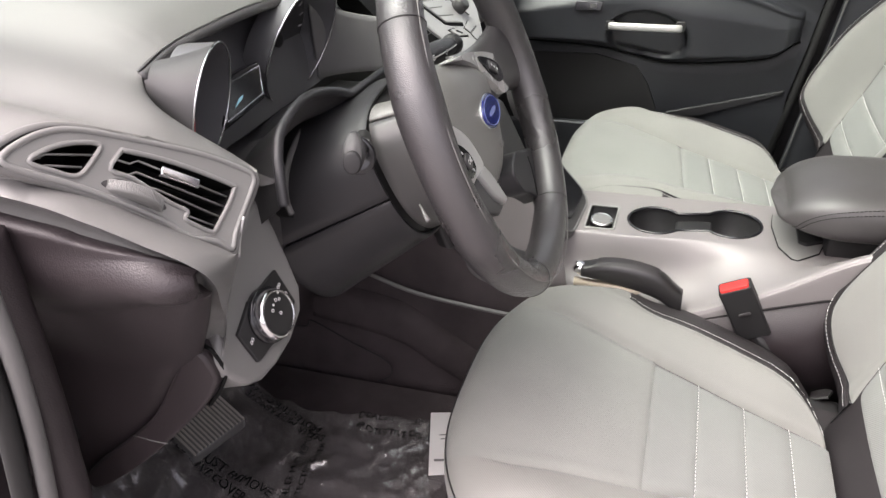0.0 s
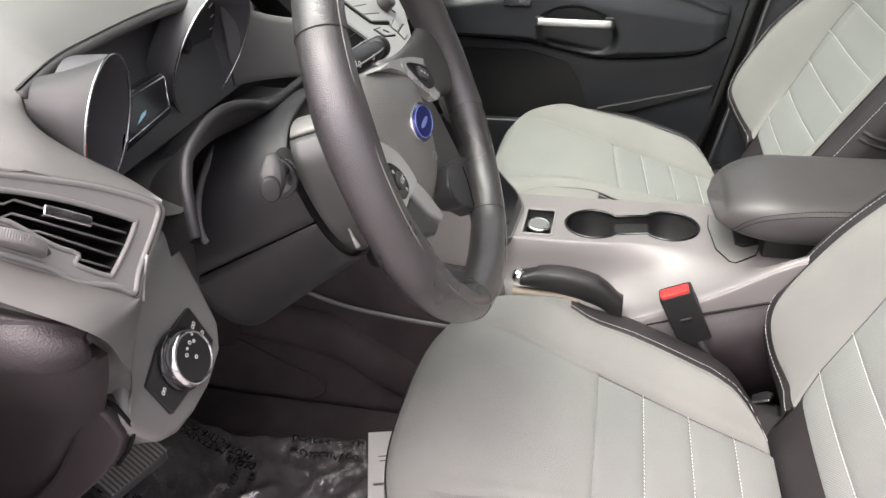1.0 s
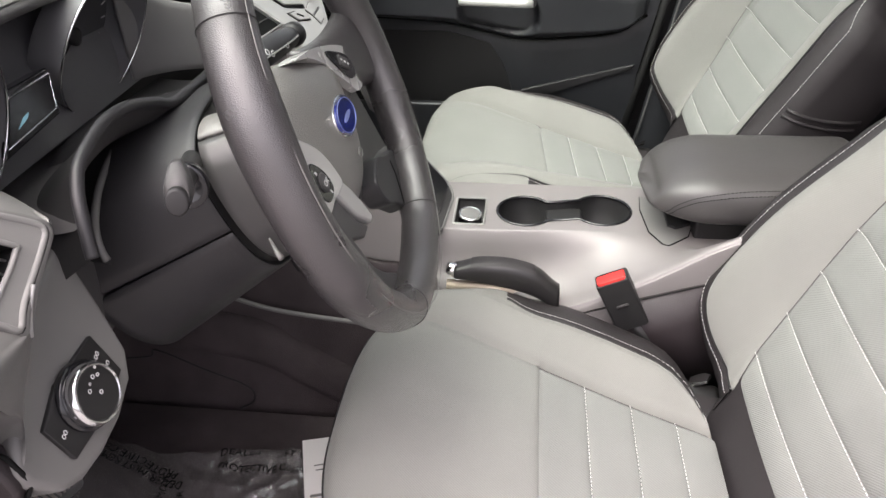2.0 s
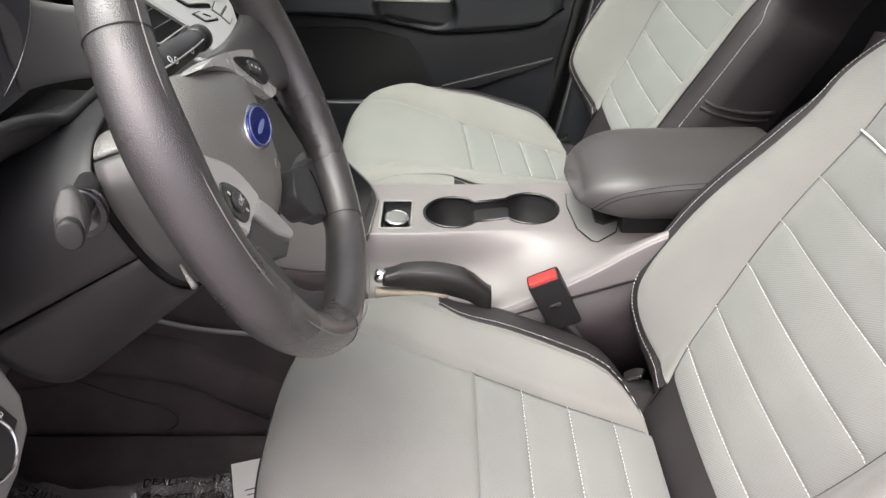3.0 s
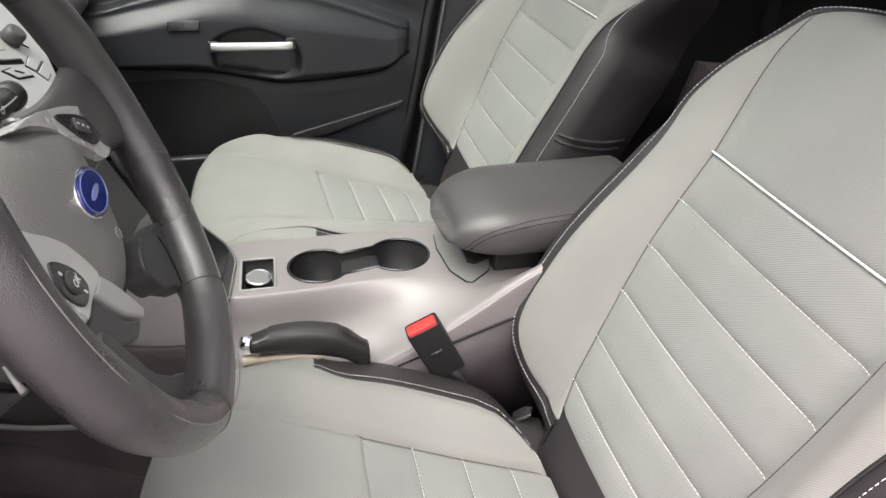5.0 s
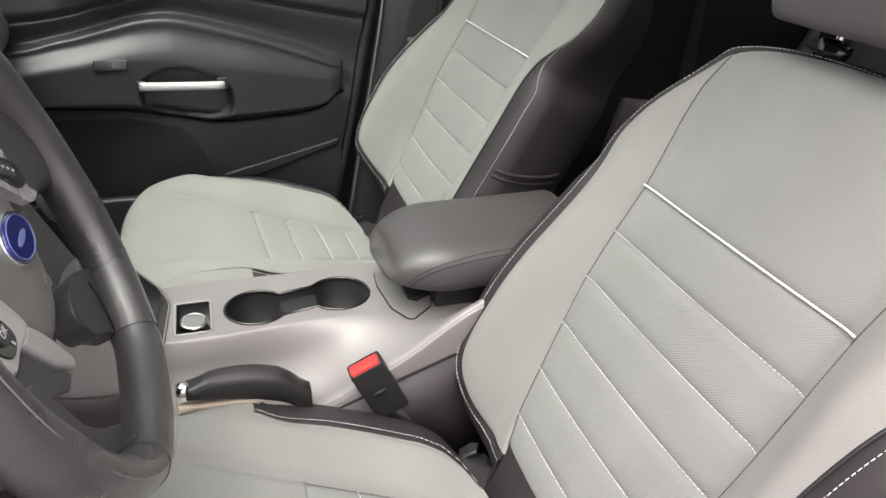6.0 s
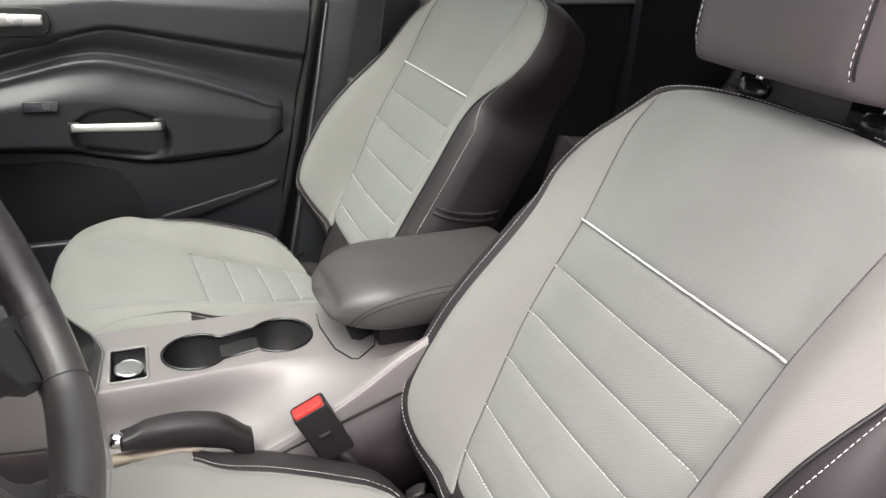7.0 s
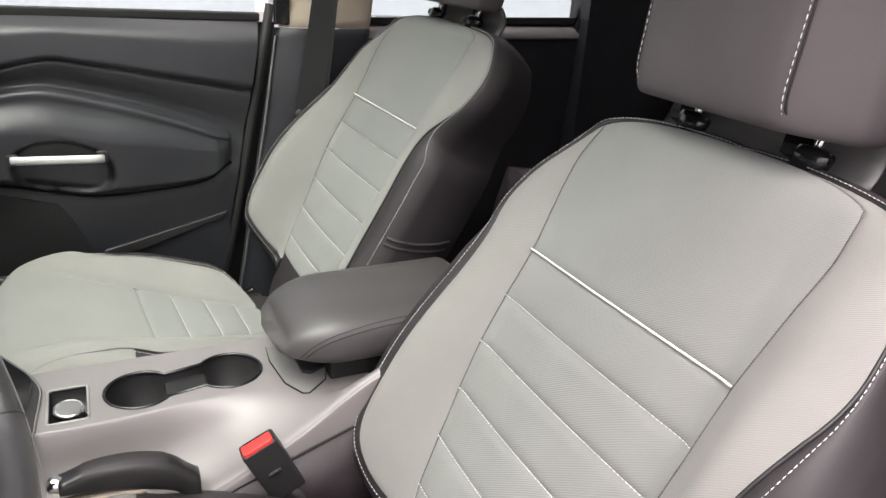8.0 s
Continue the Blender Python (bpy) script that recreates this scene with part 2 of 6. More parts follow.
def slab(outline, depth, m, smooth_n=0):
    """A plate with that outline (x, y pairs), from z = -depth to z = 0, placed by m."""
    bm = bmesh.new()
    pts = outline
    if smooth_n:
        pts = []
        n = len(outline)
        ext = [outline[-1]] + list(outline) + [outline[0], outline[1]]
        for i in range(n):
            p0, p1, p2, p3 = (Vector(ext[i + k]) for k in range(4))
            for j in range(smooth_n):
                u = j / smooth_n
                pts.append(0.5 * (2 * p1 + (p2 - p0) * u + (2 * p0 - 5 * p1 + 4 * p2 - p3) * u * u + (3 * p1 - p0 - 3 * p2 + p3) * u**3))
    top = [bm.verts.new(m @ Vector((p[0], p[1], 0))) for p in pts]
    low = [bm.verts.new(m @ Vector((p[0], p[1], -depth))) for p in pts]
    n = len(pts)
    bm.faces.new(top)
    bm.faces.new(low[::-1])
    for i in range(n):
        bm.faces.new((low[i], low[(i + 1) % n], top[(i + 1) % n], top[i]))
    return bm


def facing(at, normal, up=(0, 0, 1)):
    """A frame at a place: z along the normal, y as near to up as can be, x to the right of one who looks against the normal."""
    n = Vector(normal).normalized()
    y = (Vector(up) - n * Vector(up).dot(n)).normalized()
    x = y.cross(n)
    m = Matrix((x, y, n)).transposed().to_4x4()
    m.translation = at
    return m


def words(name, text, size, m, mat, parent, label=""):
    """Flat lettering in the built-in font, placed by m."""
    cu = bpy.data.curves.new(name, "FONT")
    cu.body, cu.size, cu.align_x, cu.align_y, cu.extrude = text, size, "CENTER", "CENTER", 0.0001
    cu.resolution_u = 2
    tmp = bpy.data.objects.new("tmp", cu)
    me = bpy.data.meshes.new_from_object(tmp)
    bpy.data.objects.remove(tmp)
    bm = bmesh.new()
    bm.from_mesh(me)
    bpy.data.meshes.remove(me)
    bmesh.ops.transform(bm, verts=bm.verts, matrix=m)
    return part(name, bm, mat, parent, label, smooth=False)


def ease(a, b, x):
    t = max(0.0, min(1.0, (x - a) / (b - a)))
    return t * t * (3 - 2 * t)


def round_rect(x0, x1, y0, y1, r, n=6):
    pts = []
    for cx, cy, a in ((x1 - r, y1 - r, 0), (x0 + r, y1 - r, 90), (x0 + r, y0 + r, 180), (x1 - r, y0 + r, 270)):
        for k in range(n + 1):
            t = radians(a + 90 * k / n)
            pts.append((cx + r * math.cos(t), cy + r * math.sin(t)))
    return pts


# ---- car shell ----
FLOOR = 0.0


def shell():
    """Floor, roof, pillars and glass that close the cabin; the driver's doorway is open."""
    structure("ground", box(-60, 60, -60, 60, -0.5, -0.42), CONCRETE, "grey concrete ground outside the car", "ground", smooth=False)
    structure("floor", grid(lambda u, v: (-0.75 + 2.6 * u, -0.70 + 1.38 * v, -0.012 + 0.004 * math.sin(40 * u) * math.sin(31 * v)), 40, 24), CARPET, "dark carpeted cabin floor", "floor", solid=0.02)
    structure("firewall", merge(box(-0.84, -0.8, -0.75, 0.72, -0.02, 0.62), box(-0.8, -0.56, -0.7, 0.68, -0.01, 0.005, Matrix.Translation((-0.62, 0, 0)) @ Matrix.Rotation(radians(40), 4, "Y") @ Matrix.Translation((0.62, 0, 0)))), CARPET, "dark carpeted front wall of the footwell", "wall", smooth=False)
    roof = grid(lambda u, v: (0.42 + 1.68 * u, -0.58 + 1.16 * v, 1.13 + 0.05 * math.sin(math.pi * v) - 0.06 * u * u), 20, 14)
    structure("ceiling", roof, HEADLINER, "light grey cloth headliner", "ceiling", solid=0.03)
    # windscreen and its pillars
    for s in (-1, 1):
        p = tube([(-0.85, s * 0.74, 0.62), (-0.4, s * 0.69, 0.9), (0.44, s * 0.57, 1.16)], 0.035, 10)
        structure("pillar", p, HEADLINER, "grey windscreen pillar", "pillar")
    c = tube([(1.55, 0.67, 0.6), (1.85, 0.58, 1.08)], 0.09, 12)
    structure("pillar", c, HEADLINER, "grey rear quarter pillar", "pillar")
    c = tube([(1.55, -0.67, 0.6), (1.85, -0.58, 1.08)], 0.09, 12)
    structure("pillar", c, HEADLINER, "grey rear quarter pillar", "pillar")
    # opaque walls out of view, full height to keep sky light out of the rear
    structure("side_wall", box(0.66, 2.1, -0.74, -0.68, 0.0, 1.1), DOOR, "unseen dark wall beside the rear seat, added to block sky light", "wall", smooth=False)
    structure("side_wall", box(2.06, 2.12, -0.7, 0.7, 0.0, 1.1), DOOR, "unseen dark wall at the back of the cabin, added to block sky light", "wall", smooth=False)
    structure("windscreen", slab([(-0.94, -0.72), (0.42, -0.56), (0.42, 0.56), (-0.94, 0.72)], 0.005, Matrix.Translation((0.42, 0, 1.15)) @ Matrix.Rotation(radians(-22.5), 4, "Y") @ Matrix.Translation((-0.42, 0, 0)) ), SCREEN, "clear sloping windscreen with a faint green tint", "windscreen", smooth=False)
    structure("baseboard", merge(box(-0.6, 1.7, -0.76, -0.70, -0.06, 0.03)), DOOR, "dark plastic door sill trim", "sill", smooth=False, bevel=0.01)


shell()


def passenger_side():
    """Door, pillar, rear door and outside of the passenger's side."""
    y0 = 0.63
    door = thing("car_door", (0.0, y0, 0.0), "closed black front door with armrest and satin pull handle", "car door")
    # upper trim: leans outwards to the window
    crease = [(-0.75, 0.49), (-0.25, 0.495), (-0.079, 0.524), (-0.025, 0.539), (0.021, 0.550), (0.053, 0.552), (0.104, 0.544), (0.18, 0.530), (0.281, 0.511), (0.40, 0.491)]

    def cz(x):
        for (a, p), (b, q) in zip(crease, crease[1:]):
            if x <= b:
                return p + (q - p) * (x - a) / (b - a)
        return crease[-1][1]

    # armrest: a long swelling between two lines
    top = [(-0.75, 0.44), (-0.30, 0.445), (-0.16, 0.466), (-0.085, 0.484), (-0.031, 0.497), (0.015, 0.501), (0.051, 0.497), (0.116, 0.481), (0.193, 0.459), (0.275, 0.430), (0.328, 0.408), (0.42, 0.375)]
    low = [(-0.75, 0.36), (-0.30, 0.345), (-0.17, 0.338), (-0.062, 0.329), (0.016, 0.313), (0.092, 0.298), (0.194, 0.301), (0.296, 0.314), (0.345, 0.347), (0.42, 0.37)]

    def along(pts, x):
        """The height of a smooth line at x."""
        lo, hi = 0.0, 1.0
        for _ in range(22):
            k = (lo + hi) / 2
            lo, hi = (k, hi) if spline([(p[0], 0, p[1]) for p in pts], k).x < x else (lo, k)
        return spline([(p[0], 0, p[1]) for p in pts], lo).z

    columns = {}

    def card(u, v):
        x = -0.75 + 1.15 * u
        if x not in columns:
            columns[x] = (along(low, x), along(top, x), along(crease + [(0.47, 0.49)], x))
        lw, tp, c = columns[x]
        end = math.sqrt(max(0.0, min(1.0, (0.356 - x) / 0.035)))
        fade = ease(0.36, 0.10, x)
        if v < 0.25:
            k = v / 0.25
            z, y = 0.02 + (lw - 0.02) * k, 0.006 + 0.016 * (1 - k) ** 2 + 0.004 * ease(0.9, 1.0, k)
        elif v < 0.65:
            k = (v - 0.25) / 0.4
            z = lw + (tp - lw) * k
            lower = ease(0.0, 0.16, k) ** 0.6
            ledge = 1 - ease(0.62, 0.98, k)
            y = 0.010 - end * lower * (0.020 + 0.030 * ledge * (0.35 + 0.65 * fade) + 0.004 * math.exp(-((k - 0.97) / 0.05) ** 2))
        elif v < 0.8:
            k = (v - 0.65) / 0.15
            z = tp + (c - tp) * k
            y = 0.010 - end * (0.020 + 0.0015) * (1 - ease(0.0, 0.16, k)) + 0.006 * ease(0.0, 0.2, k) - 0.010 * ease(0.3, 0.92, k) + 0.004 * ease(0.95, 1.0, k)
        else:
            k = (v - 0.8) / 0.2
            z = c + (0.632 - c) * k
            y = 0.0105 - 0.012 * ease(0.0, 0.12, k) ** 0.8 + 0.020 * k**1.5 + 0.030 * ease(0.55, 1.0, k) ** 1.5
        leaf = (abs(x - 0.046) / 0.088) ** 2.6 + (abs(z - 0.368 + 0.10 * max(0.0, x - 0.046) * 2) / 0.052) ** 2.4
        y += 0.024 * ease(1.0, 0.62, leaf)
        return (x + (0.19 * (z - 0.374) - 0.027) * ease(0.945, 1.0, u), y0 + y, z)

    part("door_card", grid(card, 300, 130), DOOR, door, "moulded black door card with a swelling armrest")
    part("backing", box(-0.75, 0.455, y0 + 0.05, y0 + 0.062, 0.02, 0.622), BLACK, door, smooth=False)
    part("armrest_groove", tube([(x, y0 + 0.007, along(low, x) - 0.001) for x in [-0.7 + 1.052 * k / 80 for k in range(81)]], 0.0022, 6), INK, door)
    part("trim_groove", tube([(x, y0 + 0.0105, along(crease, x) - 0.0005) for x in [-0.7 + 1.085 * k / 80 for k in range(81)]], 0.0014, 6), INK, door)
    # pull handle with its cup
    cup = facing((0.042, y0 - 0.040, 0.374), (0, -1, 0.1))
    for e in (-0.074, 0.070):
        part("handle_mount", slab(round_rect(e - 0.010, e + 0.010, 0.002, 0.024, 0.005), 0.03, cup @ Matrix.Translation((0, 0, 0.008))), BLACK, door, bevel=0.003)
    part("pull_handle", capped(grid(lambda u, v: cup @ Vector((-0.078 + 0.152 * u, 0.014 - 0.004 * u + 0.0078 * math.sin(2 * math.pi * v), 0.012 + 0.006 * math.cos(2 * math.pi * v) - 0.008 * (2 * u - 1) ** 10)), 24, 14, False, True)), SATIN, door, "satin silver pull handle")
    sw = facing((-0.075, y0 - 0.0425, 0.428), (0, -0.97, 0.22))
    part("window_switch_panel", slab([(-0.035, -0.010), (0.022, -0.010), (0.026, 0.009), (-0.032, 0.010)], 0.006, sw), GLOSS, door, bevel=0.002)
    part("window_switch", slab([(-0.002, -0.005), (0.012, -0.005), (0.012, 0.005), (-0.002, 0.005)], 0.005, sw @ Matrix.Translation((0, 0, 0.0005))), DASH_DARK, door, bevel=0.001)
    hx = facing((-0.105, y0 - 0.012, 0.568), (0, -1, 0.1))
    part("release_cup", slab(round_rect(-0.06, 0.06, -0.025, 0.025, 0.02), 0.01, hx), BLACK, door, bevel=0.003)
    part("release_handle", capped(grid(lambda u, v: hx @ Vector((-0.05 + 0.10 * u, 0.004 + (0.012 - 0.003 * u) * math.sin(2 * math.pi * v), 0.006 + 0.006 * math.cos(2 * math.pi * v) + 0.01 * u)), 20, 14, False, True)), SATIN, door, "satin door release handle")
    # map pocket and its lighter strip
    part("map_pocket", slab([(-0.75, 0.02), (-0.75, 0.325), (-0.064, 0.312), (0.026, 0.288), (0.053, 0.248), (0.074, 0.194), (0.10, 0.02)], 0.02, Matrix.Translation((0, y0 + 0.003, 0)) @ Matrix.Rotation(radians(90), 4, "X")), BLACK, door, "dark map pocket", smooth=False)
    part("pocket_wall", slab([(-0.75, 0.02), (-0.75, 0.15), (-0.2, 0.168), (0.08, 0.165), (0.09, 0.02)], 0.02, Matrix.Translation((0, y0 - 0.045, 0)) @ Matrix.Rotation(radians(90), 4, "X")), DOOR, door, bevel=0.006)
    part("trim_strip", slab([(0.09, 0.170), (0.169, 0.178), (0.332, 0.234), (0.338, 0.246), (0.10, 0.185)], 0.012, Matrix.Translation((0, y0 + 0.002, 0)) @ Matrix.Rotation(radians(90), 4, "X")), COWL, door, bevel=0.003)
    part("window_seal", box(-0.75, 0.425, y0 + 0.042, y0 + 0.060, 0.624, 0.64), RUBBER, door, smooth=False, bevel=0.003)
    glass = part("pane", box(-0.75, 0.42, y0 + 0.062, y0 + 0.066, 0.6, 1.1), GLASS, door, smooth=False)
    glass.visible_shadow = False
    part("window_frame", merge(box(0.418, 0.45, y0 + 0.02, y0 + 0.07, 0.62, 1.12, Matrix.Translation((0.03, 0, 0)) @ Matrix.Shear("XZ", 4, (0.0, 0.0)))), GLOSS, door, smooth=False, bevel=0.004)
    part("door_edge_seal", tube([(0.428 + 0.19 * (z - 0.6) , y0 + 0.014, z) for z in (0.66, 0.55, 0.4, 0.25, 0.02)], 0.009, 12), RUBBER, door)

    # pillar between the doors
    pil = thing("door_pillar", (0.5, 0.66, 0.0), "black plastic centre pillar with beige upper trim", "pillar", kind="structure")

    def pf(x0, x1, z0, z1, lean):
        def f(u, v):
            z = z0 + (z1 - z0) * v
            x = x0 + (x1 - x0) * u + lean * (z - 0.3)
            return (x, 0.645 + 0.03 * ease(0.5, 0.7, z) - 0.02 * math.sin(math.pi * u) ** 0.6, z)
        return grid(f, 16, 30)

    # thin pale tube in place of the highlight along the trim's edge
    part("trim_edge", tube([(0.398 + 0.17 * (z - 0.3), 0.632 + 0.03 * ease(0.5, 0.7, z), z) for z in (0.02, 0.15, 0.3, 0.45, 0.6)], 0.0022, 8), DASH_MID, pil, "grey line for the lit edge of the pillar trim")
    part("lower_trim", pf(0.395, 0.60, 0.0, 0.615, 0.17), DOOR, pil, solid=0.01)
    part("upper_trim", pf(0.405, 0.60, 0.617, 1.12, 0.17), BEIGE, pil, "beige pillar trim", solid=0.01)
    belt = thing("seat_belt", (0.53, 0.62, 0.4), "black webbing seat belt hanging beside the pillar", "seat belt")
    part("webbing", slab([(-0.024, 0), (0.024, 0), (0.024, 0.74), (-0.024, 0.74)], 0.0015, facing((0.5, 0.615, 0.4), (-0.35, -1, -0.05), (0.15, 0, 1))), BELT, belt, smooth=False)
    part("webbing_fold", slab([(-0.018, 0), (0.018, 0), (0.02, 0.74), (-0.016, 0.74)], 0.0015, facing((0.522, 0.618, 0.4), (-0.8, -1, -0.05), (0.15, 0, 1))), BELT, belt, smooth=False)
    part("stop_button", lathe([(0.004, 0), (0.009, 0.001), (0.009, 0.006), (0.005, 0.009)], facing((0.489, 0.607, 0.447), (-0.3, -1, 0)), 16), BLACK, belt)
    part("stop_base", lathe([(0.006, 0), (0.012, 0.001), (0.012, 0.003), (0.006, 0.004)], facing((0.489, 0.612, 0.447), (-0.3, -1, 0)), 16), BLACK, belt)

    # rear door behind
    rd = thing("rear_door", (0.9, 0.7, 0.0), "dark closed rear door with its side window", "car door")
    part("door_card", grid(lambda u, v: (0.6 + 0.75 * u, 0.70 - 0.012 * math.sin(9 * v) - 0.02 * math.sin(3 * v), 0.0 + 0.622 * v + 0.02 * u * v), 20, 24), DOOR, rd, solid=0.02)
    part("window_seal", box(0.6, 1.3, 0.685, 0.7, 0.620, 0.634, Matrix.Translation((0.6, 0, 0.63)) @ Matrix.Rotation(radians(-1.2), 4, "Y") @ Matrix.Translation((-0.6, 0, -0.63))), RUBBER, rd, smooth=False)
    # sill strip paler than the door: light from the window put into its colour
    part("sill_cap", grid(lambda u, v: (0.6 + 0.66 * u, 0.702 - 0.034 * math.sin(1.5 * v), 0.621 + 0.008 * u - 0.032 * (1 - math.cos(1.5 * v))), 12, 10), DASH_MID, rd, "rounded sill under the window, paled for light on its top", solid=0.006)
    part("window_frame", tube([(1.20, 0.69, 0.60), (1.24, 0.67, 0.8), (1.32, 0.62, 1.1)], 0.018, 8), GLOSS, rd)
    g2 = part("pane", box(0.6, 1.4, 0.705, 0.709, 0.6, 1.1), GLASS, rd, smooth=False)
    g2.visible_shadow = False
    structure("side_wall", box(1.24, 2.1, 0.64, 0.72, 0.0, 0.95), DOOR, "dark rear quarter trim", "wall", smooth=False)
    for ob in (door, pil, belt, rd):
        ob.location.x += 0.043
    rs = thing("rear_seat", (1.3, 0, 0), "dark grey rear bench seat", "rear seat")
    part("seat", grid(lambda u, v: (0.98 + 0.5 * u - 0.02 * math.sin(math.pi * v * 3) ** 2 * (1 - u), -0.62 + 1.24 * v, 0.30 - 0.25 * max(0, 0.12 - u) / 0.12 - 0.06 * u + 0.012 * math.cos(v * 2 * math.pi * 3)), 24, 50), CHARCOAL_CLOTH, rs, solid=0.08)
    part("backrest", grid(lambda u, v: (1.42 + 0.28 * u - 0.02 * math.sin(math.pi * u), -0.6 + 1.2 * v, 0.24 + 0.5 * u + 0.01 * math.cos(v * 2 * math.pi * 3)), 24, 50), CHARCOAL_CLOTH, rs, solid=0.1)


passenger_side()


# ---- seats ----
SEAT_GAP = 0.71


def seat(cy, back_off=0.0, back_up=0.0, corner=0.055, plump=0.0, skew=0.0):
    """A front seat: cushion, reclined backrest, headrest on two posts."""
    s = thing("front_seat", (0.2, cy, 0.0), "light grey cloth front seat with charcoal sides and white stitching", "seat", "front seats")
    ev, en = Vector((0.4772, 0, 0.8788)), Vector((-0.8788, 0, 0.4772))
    b0 = Vector((0.3394 + back_off, cy, 0.0281 + back_up))
    V0, VT, V1, VF = 0.168, 0.688, 0.658, 0.155

    def wide(v, side=1):
        """Half the width of the light cloth; the door side has the fuller shoulder."""
        foot = [(0.10, 0.07), (0.148, 0.125), (0.153, 0.145), (0.158, 0.157), (0.166, 0.170), (0.176, 0.180), (0.186, 0.189), (0.197, 0.197), (0.210, 0.204), (0.231, 0.211), (0.255, 0.214), (0.3, 0.213)]
        other = [(0.39, 0.216), (0.44, 0.215), (0.49, 0.217), (0.515, 0.228), (0.54, 0.256), (0.57, 0.272), (0.605, 0.270), (0.64, 0.250), (0.67, 0.215), (0.72, 0.17)]
        pts = foot + (other if side < 0 and plump else [(0.4, 0.211), (0.44, 0.211), (0.49, 0.215), (0.535, 0.229), (0.59, 0.203), (0.63, 0.181), (0.67, 0.160), (0.72, 0.14)] if side > 0 else [(0.39, 0.219), (0.44, 0.227), (0.49, 0.238), (0.53, 0.247), (0.57, 0.242), (0.61, 0.230), (0.64, 0.214), (0.67, 0.190), (0.72, 0.16)])

        def at(x):
            w = pts[0][1]
            for (a, p), (b, q) in zip(pts, pts[1:]):
                if x >= a:
                    w = p + (q - p) * min(1, (x - a) / (b - a))
            return w
        g = 0.003 + 0.006 * ease(0.2, 0.3, v)
        w = sum(at(v + k * g) for k in (-2, -1, 0, 1, 2)) / 5
        if side > 0:
            w += 2.0 * plump * ease(0.16, 0.24, v) * (1 - ease(0.40, 0.56, v))
        if v > V1:
            w *= max(0.0, 1 - ((v - V1) / (VT - V1)) ** 2.3) ** 0.4545
        return w

    def inner(v):
        pts = [(0.158, 0.098), (0.206, 0.121), (0.261, 0.134), (0.318, 0.142), (0.378, 0.148), (0.44, 0.151), (0.5, 0.152), (0.62, 0.165), (0.7, 0.158)]
        w = pts[0][1]
        for (a, p), (b, q) in zip(pts, pts[1:]):
            if v >= a:
                w = p + (q - p) * min(1, (v - a) / (b - a))
        return min(w, 0.995 * wide(v))

    def nrm(l, v):
        h = 0.062 + plump if l > 0 or not plump else 0.040
        p = h - (h - 0.022) * (ease(0.3, 0.56, v) if l > 0 else ease(0.44, 0.62, v)) - 0.014 * ease(0.56, 0.68, v)
        n = p * ease(0.13, 0.21, abs(l)) + 0.008 * math.cos(l / 0.15 * 1.5) * (abs(l) < 0.15)
        r = 0.035
        if v > VT - r:
            n -= r - math.sqrt(max(0, r * r - (v - VT + r) ** 2))
        w = max(wide(v, l), 1e-4)
        return n - 0.008 * min(1, abs(l) / w) ** 10

    def place(l, v, dip=0.0):
        return b0 + ev * v + en * (nrm(l, v) - dip) + Vector((0, l, 0))

    def patch(fa, fb, v0, v1, nu, nv, where, sides=(1, 1, 1, 1)):
        """Upholstery between two side lines, sunk along its seams."""
        def f(u, v):
            cu, cv = 0.5 - 0.5 * math.cos(math.pi * u), 0.5 - 0.5 * math.cos(math.pi * v)
            vv = v0 + (v1 - v0) * cv
            a, b = fa(vv), fb(vv)
            l = a + (b - a) * cu
            d = 0.0
            if sides[0]:
                d += math.exp(-abs(l - a) / 0.004)
            if sides[1]:
                d += math.exp(-abs(b - l) / 0.004)
            if sides[2]:
                d += math.exp(-(vv - v0) / 0.004)
            if sides[3]:
                d += math.exp(-(v1 - vv) / 0.004)
            return where(l, vv, 0.0035 * min(1.0, d))
        return grid(f, nu, nv)

    back = part("backrest", grid(lambda u, v: b0 + ev * (0.06 + (VT - 0.08) * v) + en * (-0.102 + 0.02 * (2 * u - 1) ** 4) + Vector((0, (2 * u - 1) * (wide(0.06 + (VT - 0.08) * v) * 0.98), 0)), 24, 30), CHARCOAL_CLOTH, s, "charcoal cloth back panel")
    lines = [0.5, 0.44, 0.380, 0.320, 0.260, 0.203, V0]
    part("upper_panel", patch(lambda v: -inner(v), inner, 0.5, VT - 0.0005, 40, 36, place, (1, 1, 1, 0)), CLOTH_RIB, back, "smooth light grey cloth panel")
    for hi, lo in zip(lines, lines[1:]):
        part("insert_panel", patch(lambda v: -inner(v), inner, lo, hi, 34, 10, place), CLOTH_RIB, back)
    part("bolster", patch(inner, wide, VF, VT - 0.0005, 20, 70, place, (1, 0, 0, 0)), CLOTH, back)
    part("bolster", patch(lambda v: -wide(v, -1), lambda v: -inner(v), VF, VT - 0.0005, 20, 70, place, (0, 1, 0, 0)), CLOTH, back)
    part("white_piping", tube([place(-inner(0.5) * (1 - 2 * t / 40), 0.5) + en * 0.0005 for t in range(41)], 0.0013, 6), THREAD, back, "thick white seam line")
    for v in lines[1:-1]:
        part("stitching", stitches(lambda t, v=v: place(inner(v) * (1 - 2 * t), v) - en * 0.0012, 2 * inner(v)), THREAD, back)

    for sg in (-1, 1):
        part("panel_seam", tube([place(sg * inner(V0 + (VT - 0.022 - V0) * k / 60), V0 + (VT - 0.022 - V0) * k / 60) - en * 0.0026 for k in range(61)], 0.0005, 5), CHARCOAL_CLOTH, back)

    # charcoal wrap round the edge
    N = 130
    edge = [(inner(VF) + (wide(VF) - inner(VF)) * k / 14, VF) for k in range(14)]
